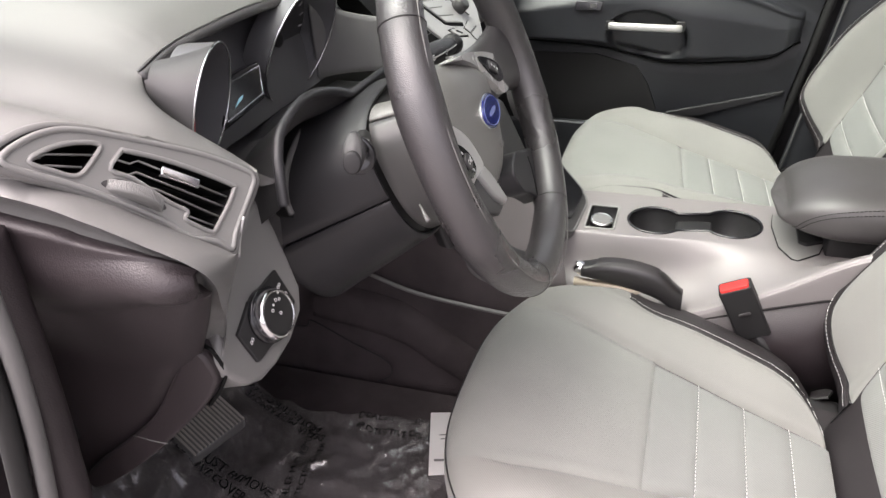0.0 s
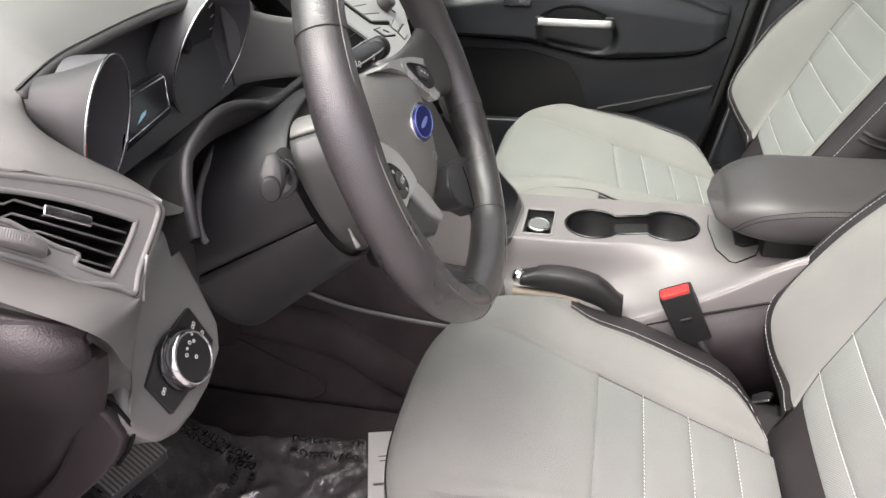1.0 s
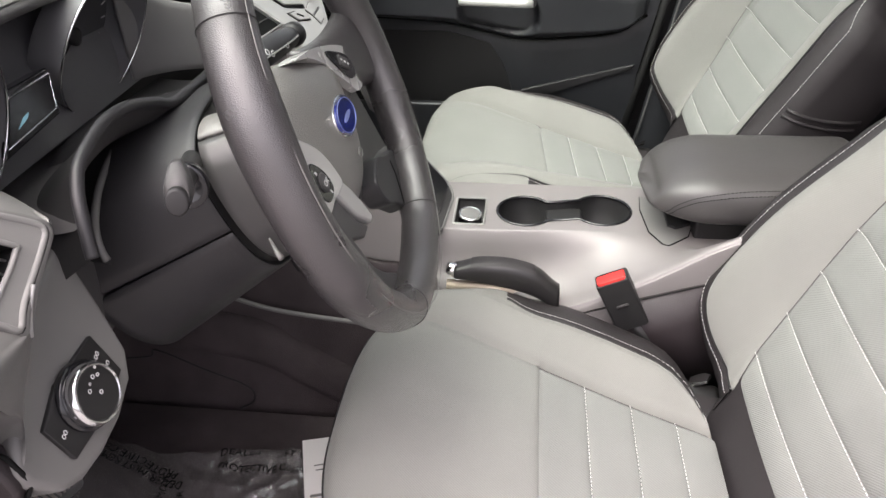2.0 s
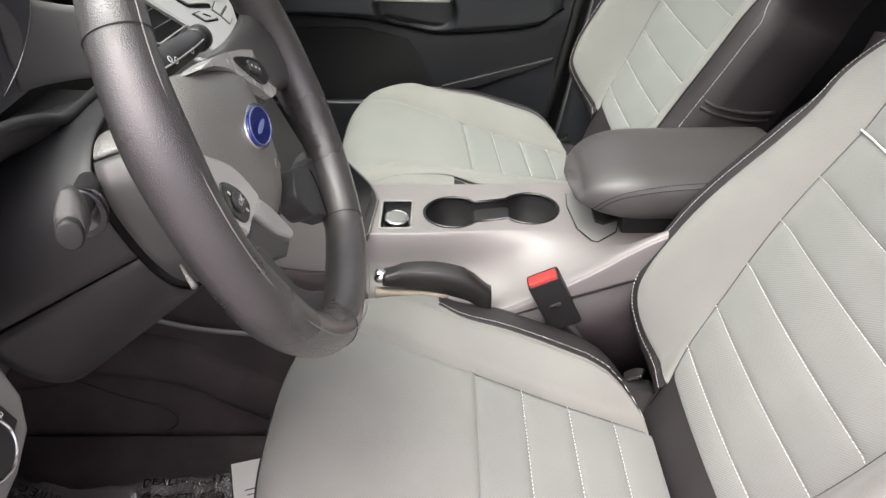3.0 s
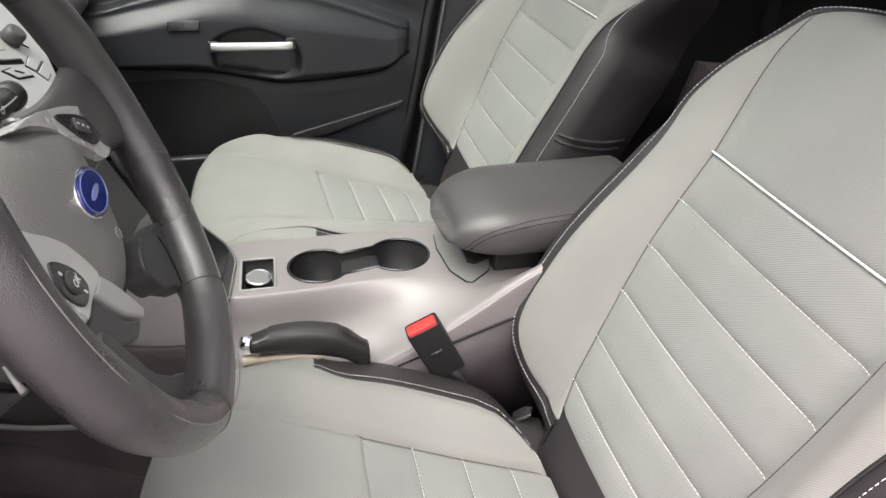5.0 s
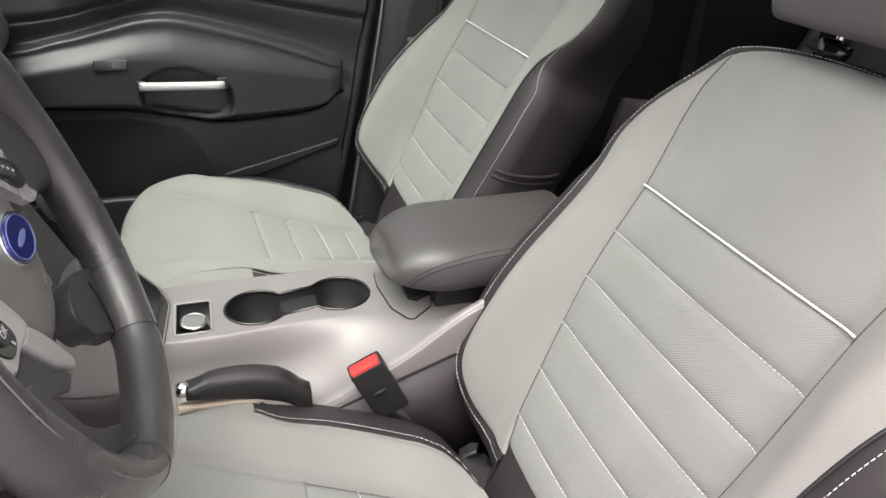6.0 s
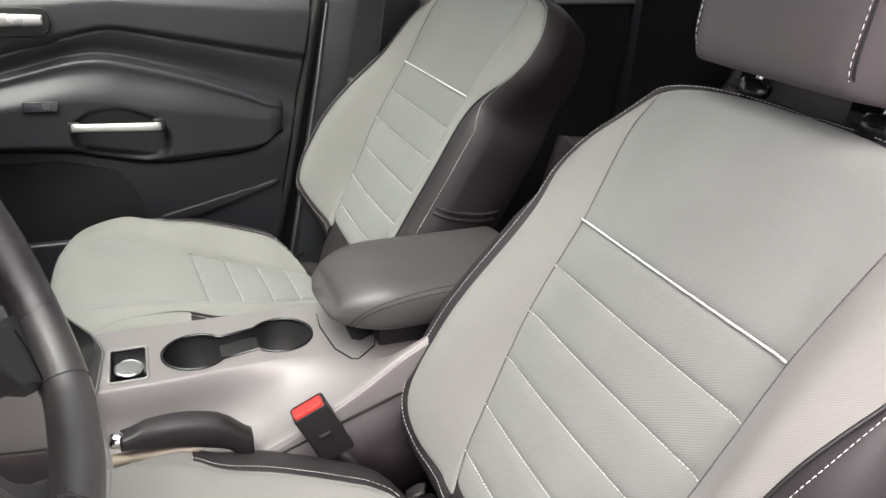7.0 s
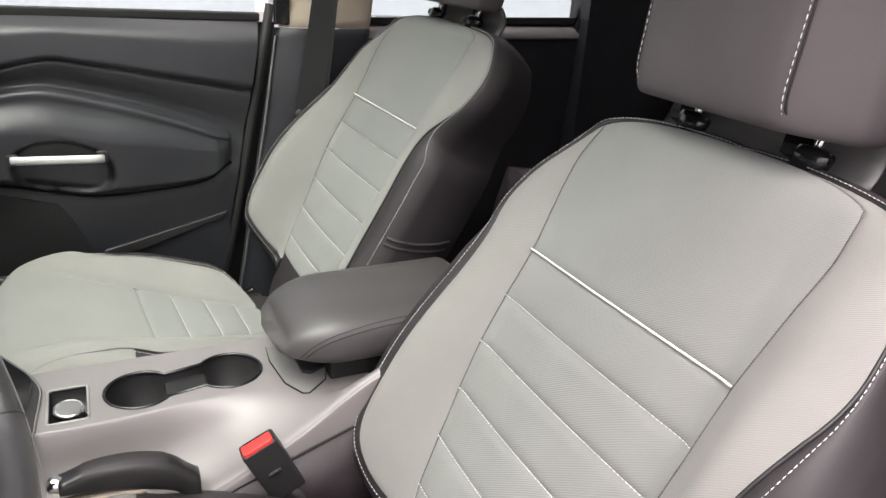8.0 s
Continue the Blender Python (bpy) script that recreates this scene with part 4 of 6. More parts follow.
    part("selector_frame", tube([fr @ Vector((x, y, 0.002)) for x, y in round_rect(-0.078, 0.053, -0.063, 0.055, 0.026)], 0.0014, 8, True), DASH_MID, con, "thin grey selector frame")
    part("selector_plate", slab(round_rect(-0.05, 0.05, -0.05, 0.055, 0.015), 0.01, fr @ Matrix.Translation((0, 0, 0.004))), GLOSS, con, bevel=0.003)
    lev = thing("gear_lever", (0.0, -0.005, 0.3), "dark grey gear lever with silver shaft", "gear lever")
    part("knob", lathe([(0.008, 0), (0.016, 0.01), (0.020, 0.035), (0.019, 0.055), (0.012, 0.066)], facing((-0.036, -0.034, 0.408), (-0.2, 0, 0.98), (0, 1, 0)), 24), DASH_DARK, lev)
    part("shaft", tube([(-0.012, -0.02, 0.28), (-0.034, -0.032, 0.41)], 0.008, 12), SATIN, lev)
    # dark carpeted flank in the footwell, with its trim line
    part("footwell_flank", grid(lambda u, v: (-0.62 + 0.62 * u, -0.145 - 0.045 * (1 - v) ** 2 + 0.01 * v, -0.01 + 0.40 * v - 0.16 * v * ease(0.2, 1, u)), 24, 16), CARPET, con, "dark carpeted tunnel side", solid=0.01)
    part("carpet_fold", grid(lambda u, v: spline([(-0.36, -0.150, 0.160), (-0.218, -0.150, 0.136), (-0.154, -0.153, 0.102), (-0.08, -0.158, 0.064), (0.02, -0.165, 0.02)], u) + Vector((0, -0.030 * math.sin(math.pi / 2 * v), 0.004 - 0.060 * v * v)), 40, 10), CARPET, con, "carpeted ledge along the tunnel", solid=0.006)
    part("carpet_edge", tube(curve_pts([(-0.44, -0.186, 0.075), (-0.375, -0.186, 0.085), (-0.36, -0.186, 0.098), (-0.292, -0.187, 0.066), (-0.245, -0.189, 0.048), (-0.226, -0.191, 0.034), (-0.228, -0.193, 0.014), (-0.25, -0.195, 0.0)], 50), 0.0014, 6), CHARCOAL, con, "dark edge of the carpet flap")
    part("flank_trim", tube(curve_pts([(-0.34, -0.15, 0.205), (-0.26, -0.158, 0.186), (-0.198, -0.16, 0.167), (-0.143, -0.16, 0.157), (-0.044, -0.16, 0.147), (0.06, -0.16, 0.14)], 30), 0.0035, 8), DASH, con)

    hb_ = thing("handbrake", (0.2, -0.14, 0.17), "black handbrake lever with chrome release button", "handbrake")

    def lever(u, v):
        x = 0.068 + 0.14 * v
        top = spline([(0, 0, 0.2385), (0, 0, 0.2475), (0, 0, 0.2495), (0, 0, 0.246), (0, 0, 0.236), (0, 0, 0.212)], v).z
        low = spline([(0, 0, 0.2215), (0, 0, 0.217), (0, 0, 0.212), (0, 0, 0.205), (0, 0, 0.194), (0, 0, 0.172)], v).z
        a = 2 * math.pi * u
        k = 0.0135 + 0.002 * math.sin(math.pi * v)
        return (x, -0.138 + k * math.copysign(abs(math.cos(a)) ** 0.7, math.cos(a)), (top + low) / 2 + (top - low) / 2 * math.copysign(abs(math.sin(a)) ** 0.7, math.sin(a)))

    part("grip", capped(grid(lever, 28, 30, True)), GRIP, hb_)
    part("release_button", lathe([(0.0092, -0.016), (0.0098, 0.000), (0.0090, 0.006), (0.0060, 0.0095)], facing((0.066, -0.138, 0.2310), (-0.93, 0, 0.32)), 20), CHROME, hb_, "chrome release button")
    part("grip_inlay", grid(lambda u, v: Vector(lever(0.14 + 0.22 * u, 0.16 + 0.60 * v)) + Vector((0, 0, 0.0008)), 8, 20), CHARCOAL, hb_)
    part("slot_trim", slab([(0.058, 0.2030), (0.145, 0.2030), (0.154, 0.2085), (0.150, 0.2110), (0.058, 0.2160)], 0.010, Matrix.Translation((0, -0.1495, 0)) @ Matrix.Rotation(radians(90), 4, "X")), BEIGE, hb_, "tan trim under the lever")
    part("lower_panel", slab([(0.236, 0.176), (0.317, 0.208), (0.381, 0.231), (0.52, 0.27), (0.52, 0.04), (0.20, 0.04), (0.20, 0.165)], 0.004, Matrix.Translation((0, -0.1525, 0)) @ Matrix.Rotation(radians(90), 4, "X")), DASH_END, con, "dark lower side panel")
    part("side_seam", tube([(0.236, -0.1512, 0.176), (0.317, -0.1526, 0.208), (0.381, -0.1526, 0.231), (0.46, -0.1526, 0.252)], 0.0010, 6), INK, con)


console()


def buckle(at):
    b = thing("belt_buckle", at, "black seat belt buckle with a red release button", "belt buckle")
    d = Vector((-0.43, -0.06, 0.9)).normalized()
    m = facing(Vector(at), d, (0.0, 1, 0.0))
    part("case", slab(round_rect(-0.0215, 0.0215, -0.0125, 0.0125, 0.004), 0.085, m), BLACK, b, bevel=0.003)
    part("button", slab(round_rect(-0.0185, 0.0185, -0.0115, 0.0045, 0.003), 0.008, m @ Matrix.Translation((0, 0, 0.0035))), RED, b, "red release button", bevel=0.0015)
    part("tongue_slot", slab(round_rect(-0.016, 0.016, 0.0065, 0.0095, 0.001), 0.004, m @ Matrix.Translation((0, 0, 0.0006))), INK, b)
    mark = facing(Vector(at) - d * 0.042 + Vector((0, -0.0142, 0)), (0, -1, 0), d)
    part("mark", slab(round_rect(-0.008, 0.008, -0.003, 0.003, 0.002), 0.001, mark), CHARCOAL, b)
    part("stalk", tube([Vector(at) - d * 0.08, Vector(at) - d * 0.16 + Vector((0.02, -0.0, 0))], 0.009, 10), BLACK, b)


buckle((0.271, -0.152, 0.240))


# ---- steering wheel ----
def steering():
    T, Y = radians(20.1), radians(4.0)
    n = Vector((math.cos(T) * math.cos(Y), math.sin(Y), math.sin(T)))
    c = Vector((0.003, -0.382, 0.559))
    m = facing(c, n)
    w = thing("steering_wheel", c, "black leather steering wheel with silver button pods and blue oval badge", "steering wheel")
    R = 0.172

    def rim(u, v):
        a, b = 2 * math.pi * u, 2 * math.pi * v
        grip = 0.0015 * (math.exp(-((abs(math.sin(a)) - 0.35) / 0.18) ** 2))
        rr, rz = 0.0165 + grip, 0.0185 + grip
        k = 1.0 + 0.10 * ease(0.86, 1.0, -math.sin(a))
        return m @ Vector(((R + rr * k * math.cos(b)) * math.cos(a), (R + rr * k * math.cos(b)) * math.sin(a) + 0.006 * ease(0.9, 1, -math.sin(a)), rz * math.sin(b)))

    rm = part("rim", grid(rim, 140, 28, True, True), LEATHER, w, "grained black leather rim")
    part("rim_seam", tube([m @ Vector(((R + 0.0168 * math.cos(1.22)) * math.cos(a), (R + 0.0168 * math.cos(1.22)) * math.sin(a), 0.0190 * math.sin(1.22))) for a in [2 * math.pi * k / 160 for k in range(160)]], 0.0005, 5, True), DASH, rm, "pale seam along the rim")
    for a in (41, 139, 242, 298):
        part("leather_seam", tube([m @ Vector(((R + 0.0172 * math.cos(b)) * math.cos(radians(a)), (R + 0.0172 * math.cos(b)) * math.sin(radians(a)), 0.0192 * math.sin(b))) for b in [2 * math.pi * k / 24 for k in range(24)]], 0.0004, 5, True), BLACK, rm)

    # hub pad: a domed cover, wide at the top and drawn in below
    def outline(a):
        x, y = math.cos(a), math.sin(a)
        rx = 0.083 if y > 0 else 0.083 - 0.030 * (-y) ** 1.2
        ry = 0.066 if y > 0 else 0.088
        k = 1 / (abs(x) ** 2.8 + abs(y) ** 2.8) ** (1 / 2.8)
        px, py = x * k * rx, y * k * ry
        return px, py * (1 - 0.36 * ease(-0.07, 0.05, px)) if py > 0 else py

    def pad(u, v):
        x, y = outline(2 * math.pi * u)
        s = math.sin(v * math.pi / 2)
        return m @ Vector((x * s + 0.006, y * s, -0.046 + 0.046 * math.cos(v * math.pi / 2) ** 0.55 - 0.004))

    pd = part("airbag_cover", grid(pad, 72, 26, True), PAD, w, "grained dark grey airbag cover")
    em = m @ Matrix.Translation((0.012, -0.010, -0.0035)) @ Matrix.Rotation(radians(-8), 4, "Z")
    oval = [(0.030 * math.cos(2 * math.pi * k / 48), 0.0155 * math.sin(2 * math.pi * k / 48)) for k in range(48)]
    bd = part("badge_rim", slab([(1.1 * x, 1.13 * y) for x, y in oval], 0.006, em), CHROME, pd, "chrome oval rim", bevel=0.001)
    part("badge", slab(oval, 0.004, em @ Matrix.Translation((0, 0, 0.0014))), BLUE, bd, "blue oval badge with a pale mark", bevel=0.0012)
    part("badge_mark", slab([(0.0135 * math.cos(2 * math.pi * k / 24), 0.0026 * math.sin(2 * math.pi * k / 24)) for k in range(24)], 0.0004, em @ Matrix.Translation((0, -0.001, 0.0018)) @ Matrix.Rotation(radians(8), 4, "Z")), BADGE_MARK, bd, "pale oval mark", smooth=False)
    part("badge_line", tube([em @ Vector((0.92 * x, 0.90 * y, 0.0016)) for x, y in oval], 0.0004, 5, True), BADGE_MARK, bd)
    part("airbag_mark", tube([m @ Vector((0.006 + 0.006 * math.cos(2 * math.pi * k / 12), -0.043 + 0.004 * math.sin(2 * math.pi * k / 12), -0.0035)) for k in range(12)], 0.0005, 4, True), DASH, pd)

    # spokes
    def spoke(sg):
        def f(u, v):
            x = sg * (0.062 + (R - 0.002 - 0.062) * u)
            hw = 0.034 - 0.010 * math.sin(math.pi * u) + 0.004 * u
            y0 = 0.004
            a = math.pi * v
            return m @ Vector((x, y0 + hw * math.copysign(abs(math.cos(a)) ** 0.6, math.cos(a)), -0.044 + 0.032 * u + 0.012 * max(0.0, math.sin(a)) ** 0.45))
        return grid(f, 20, 16)

    for sg in (-1, 1):
        sp = part("spoke", spoke(sg), LEATHER, w, solid=0.006)
        if sg > 0:
            shape = [(-0.018, 0.0545), (0.0285, 0.0475), (0.062, 0.0385), (0.098, 0.027), (0.134, 0.010), (0.142, -0.012), (0.126, -0.024), (0.101, -0.021), (0.083, -0.005), (0.063, 0.011), (0.042, 0.030), (0.010, 0.046)]
            well = [(0.056, 0.0335), (0.08, 0.0270), (0.1125, 0.0110), (0.1195, -0.0078), (0.0980, -0.0074), (0.0771, 0.0083)]
            spot, turn = (0.0895, 0.0120), -30
        else:
            shape = [(-0.105, 0.030), (-0.083, 0.016), (-0.059, -0.006), (-0.047, -0.034), (-0.052, -0.042), (-0.078, -0.040), (-0.105, -0.037), (-0.12, 0.0)]
            well = [(-0.0966, 0.0018), (-0.0779, -0.014), (-0.0751, -0.0308), (-0.0953, -0.0326), (-0.107, -0.014)]
            spot, turn = (-0.0905, -0.0180), -60
        po = part("button_pod", slab(shape, 0.022, m @ Matrix.Translation((0, 0, -0.010)), 5), SATIN, sp, "satin silver button pod", bevel=0.004)
        part("button_well", slab(well, 0.006, m @ Matrix.Translation((0, 0, -0.0085)), 5), GLOSS, po, bevel=0.001)
        if sg < 0:
            part("spoke_trim", slab([(-0.071, -0.040), (-0.047, -0.040), (-0.038, -0.052), (-0.030, -0.066), (-0.019, -0.092), (-0.030, -0.093), (-0.052, -0.072)], 0.02, m @ Matrix.Translation((0, 0, -0.0105))), STACK, sp, "silver strip on the lower spoke", bevel=0.003)
            part("spoke_cover", slab([(-0.104, -0.043), (-0.072, -0.041), (-0.054, -0.074), (-0.032, -0.093), (-0.054, -0.092), (-0.088, -0.072)], 0.02, m @ Matrix.Translation((0, 0, -0.0125))), DASH_DARK, sp, "dark cover below the silver strip", bevel=0.003)
        bmx = m @ Matrix.Translation((*spot, -0.0065)) @ Matrix.Rotation(radians(turn), 4, "Z")
        part("button", slab(round_rect(-0.012, 0.012, -0.0055, 0.0055, 0.003) if sg > 0 else round_rect(-0.0075, 0.0075, -0.0072, 0.0072, 0.0068), 0.004, bmx), DASH_DARK, po, bevel=0.001)
        for k in ((-1, 0, 1) if sg > 0 else (-1, 1)):
            part("button_mark", slab(round_rect(-0.0018, 0.0018, -0.0009, 0.0009, 0.0004), 0.0004, bmx @ Matrix.Translation((k * (0.0085 if sg > 0 else 0.0125), -0.0005 * k, 0.0005 if sg > 0 else -0.0012))), ICON, po, smooth=False)
        if sg < 0:
            words("lettering", "OK", 0.0075, bmx @ Matrix.Translation((0, 0, 0.0008)) @ Matrix.Rotation(radians(60), 4, "Z"), ICON, po)
        leg = [(0.028, -0.088), (0.046, -0.078), (0.068, -0.078), (0.098, -0.092), (0.140, -0.106), (0.122, -0.128), (0.092, -0.150), (0.074, -0.140), (0.057, -0.126), (0.036, -0.112)] if sg > 0 else [(-0.100, -0.050), (-0.084, -0.078), (-0.076, -0.104), (-0.056, -0.128), (-0.030, -0.151), (-0.060, -0.160), (-0.100, -0.138), (-0.135, -0.095)]
        lw = part("lower_spoke", slab(leg, 0.022, m @ Matrix.Translation((0, 0, -0.010)), 4), COWL if sg > 0 else DASH_DARK, sp, "dark lower spoke", bevel=0.003)
        part("spoke_seam", tube([m @ Vector((sg * x, y, -0.0095)) for x, y in ((0.096, -0.098), (0.094, -0.112), (0.086, -0.126), (0.074, -0.142))], 0.0006, 5), INK, lw)

    def hub(u, v, lo, hi):
        a = lo + (hi - lo) * u
        rx, ry = 0.086 + 0.012 * v, (0.058 if math.sin(a) > 0 else 0.088) + 0.006 * v
        hx = rx * math.copysign(abs(math.cos(a)) ** 0.8, math.cos(a))
        hy = ry * math.copysign(abs(math.sin(a)) ** 0.85, math.sin(a))
        if hy > 0:
            hy *= 1 - 0.62 * ease(-0.09, 0.03, hx)
        return m @ Vector((hx, hy - 0.002, -0.026 - 0.058 * v))

    part("upper_hub_cover", grid(lambda u, v: hub(u, v, radians(41), radians(139)), 30, 8), PAD, w, solid=0.004)
    part("lower_hub_cover", grid(lambda u, v: hub(u, v, radians(142), radians(398)), 56, 8), HUB, w, solid=0.004)
    part("hub_core", capped(grid(lambda u, v: m @ (m.inverted() @ hub(u, 0.05 + 0.9 * v, 0, 2 * math.pi) * 1.0).lerp(Vector((0, 0, -0.05)), 0.04), 48, 4, True)), BLACK, w)

    col = thing("steering_column", c - n * 0.15, "black steering column cowl in two shells", "steering column")

    def cowl(u, v, lo, hi, k=1.0):
        a = lo + (hi - lo) * u
        top = math.sin(a) > 0
        rx, ry = (0.097 + 0.020 * v) * k, ((0.055 + 0.010 * v) if top else (0.100 + 0.040 * v)) * k
        x = rx * math.copysign(abs(math.cos(a)) ** 0.8, math.cos(a))
        y = ry * math.copysign(abs(math.sin(a)) ** 0.85, math.sin(a))
        return m @ Vector((x, y - 0.004, -0.092 - 0.13 * v))

    part("upper_shell", grid(lambda u, v: cowl(u, v, radians(-11), radians(191)), 48, 16), COWL, col, solid=0.004)
    part("lower_shell", grid(lambda u, v: cowl(u, v, radians(192.5), radians(347.5)), 44, 16), COWL, col, solid=0.004)
    part("cowl_core", capped(grid(lambda u, v: cowl(u, 0.02 + v, 0, 2 * math.pi, 0.96), 48, 6, True)), BLACK, col)
    part("collar", tube([m @ Vector((0.137 * math.cos(a), 0.052 * math.sin(a) + 0.001, -0.165)) for a in [radians(182 - 120 * k / 30) for k in range(31)]], 0.003, 8), DASH_MID, col, "grey collar round the cowl")
    part("collar_skirt", grid(lambda u, v: m @ Vector(((0.137 - 0.02 * v) * math.cos(radians(186 - 130 * u)), (0.052 + 0.006 * v) * math.sin(radians(186 - 130 * u)), -0.165 - 0.03 * v)), 30, 4), BLACK, col)
    part("tilt_lever", tube([(-0.026, -0.508, 0.512), (-0.019, -0.517, 0.508), (-0.0135, -0.523, 0.505)], lambda t: 0.0008 + 0.0016 * t, 8), DASH, col, "grey column release lever")
    part("audio_pod", slab(round_rect(-0.016, 0.016, -0.02, 0.02, 0.007), 0.02, m @ Matrix.Translation((-0.005, -0.115, -0.085)) @ Matrix.Rotation(radians(-40), 4, "Y")), BLACK, col, "black control pod under the column", bevel=0.004)
    part("pod_mark", slab(round_rect(-0.003, 0.003, -0.004, 0.004, 0.001), 0.0005, m @ Matrix.Translation((-0.005, -0.115, -0.0845)) @ Matrix.Rotation(radians(-40), 4, "Y")), ICON, col, smooth=False)

    ls = thing("indicator_stalk", (-0.06, -0.52, 0.57), "black indicator stalk with an oval end knob", "control stalk")
    a, b = Vector((-0.088, -0.475, 0.556)), Vector((-0.0535, -0.571, 0.578))
    ax = (b - a).normalized()
    mm = facing(b, ax, (0, 0, 1))

    def grip(u, v):
        """A paddle that narrows to a slanting tip above the knob."""
        c_, s_ = math.cos(2 * math.pi * u), math.sin(2 * math.pi * u)
        k = 1 - 0.10 * ease(0.8, 1.0, v) - 0.12 * (1 - ease(0, 0.25, v))
        fin = ease(-0.1, 1.0, s_)
        return mm @ Vector((0.0082 * k * (1 - 0.30 * fin) * math.copysign(abs(c_) ** 0.6, c_), (0.0165 if s_ > 0 else 0.0100) * k * math.copysign(abs(s_) ** 0.75, s_) + 0.002, -0.034 + (0.032 - 0.018 * fin) * v))

    part("arm", tube(curve_pts([a, a.lerp(b, 0.5), b - ax * 0.02], 10), 0.0075, 16), BLACK, ls)
    part("end_grip", capped(grid(grip, 36, 16, True)), DASH_DARK, ls)
    part("boot", lathe([(0.0135, -0.004), (0.0140, 0.004), (0.0130, 0.007), (0.009, 0.005)], facing(a.lerp(b, 0.42), ax, (0, 0, 1)) @ Matrix.Translation((0, -0.007, 0)) @ Matrix.Diagonal((1, 1.15, 1, 1)), 32), GLOSS, ls, "black rubber boot where the stalk leaves the cowl")
    part("end_knob", lathe([(0.0068, -0.006), (0.0073, 0.001), (0.0067, 0.0026), (0.0056, 0.0030)], mm @ Matrix.Translation((0, -0.001, 0)) @ Matrix.Diagonal((1, 1.25, 1, 1)), 32), BLACK, ls, "oval knob at the end")
    rs = thing("wiper_stalk", (-0.085, -0.26, 0.56), "black wiper stalk with white symbols", "control stalk")
    a, b = Vector((-0.088, -0.335, 0.579)), Vector((-0.084, -0.222, 0.569))
    dr = (b - a).normalized()
    part("arm", tube([a, a.lerp(b, 0.3), a.lerp(b, 0.7), b], lambda t: 0.0095 + 0.0025 * math.sin(math.pi * t), 20), BLACK, rs)
    up = (Vector((0.35, -0.1, 1)) - dr * Vector((0.35, -0.1, 1)).dot(dr)).normalized()
    side = dr.cross(up)

    def hood(u, v):
        g = radians(-62 + 124 * u)
        r = 0.0108 + 0.0022 * math.sin(math.pi * min(1.0, v * 1.1))
        return a.lerp(b, -0.02 + 1.08 * v) + (up * math.cos(g) + side * math.sin(g)) * r * (1 - 0.4 * v**8)

    part("end_grip", grid(hood, 20, 24), COWL, rs, "dark upper shell", solid=0.003)
    part("shell_edge", tube([Vector(hood(0.97, 0.02 + 0.9 * k / 16)) for k in range(17)], 0.0009, 6), STACK, rs, "silver edge of the shell")
    part("end_cap", lathe([(0.010, -0.006), (0.0125, 0.0), (0.0125, 0.008), (0.009, 0.012)], facing(b, dr, up), 20), BLACK, rs)
    look_ = (Vector((0.45, -0.75, 0.35)) - dr * Vector((0.45, -0.75, 0.35)).dot(dr)).normalized()
    for f, h in ((0.16, 0.0), (0.24, -0.35), (0.5, -0.1), (0.58, -0.45)):
        nn = (look_ + up * h).normalized()
        part("symbol", tube([a.lerp(b, f) + nn * 0.0122 + (dr * math.cos(k * 0.785) + nn.cross(dr) * math.sin(k * 0.785)) * 0.0028 for k in range(8)], 0.0005, 5, True), ICON, rs, smooth=False)


steering()


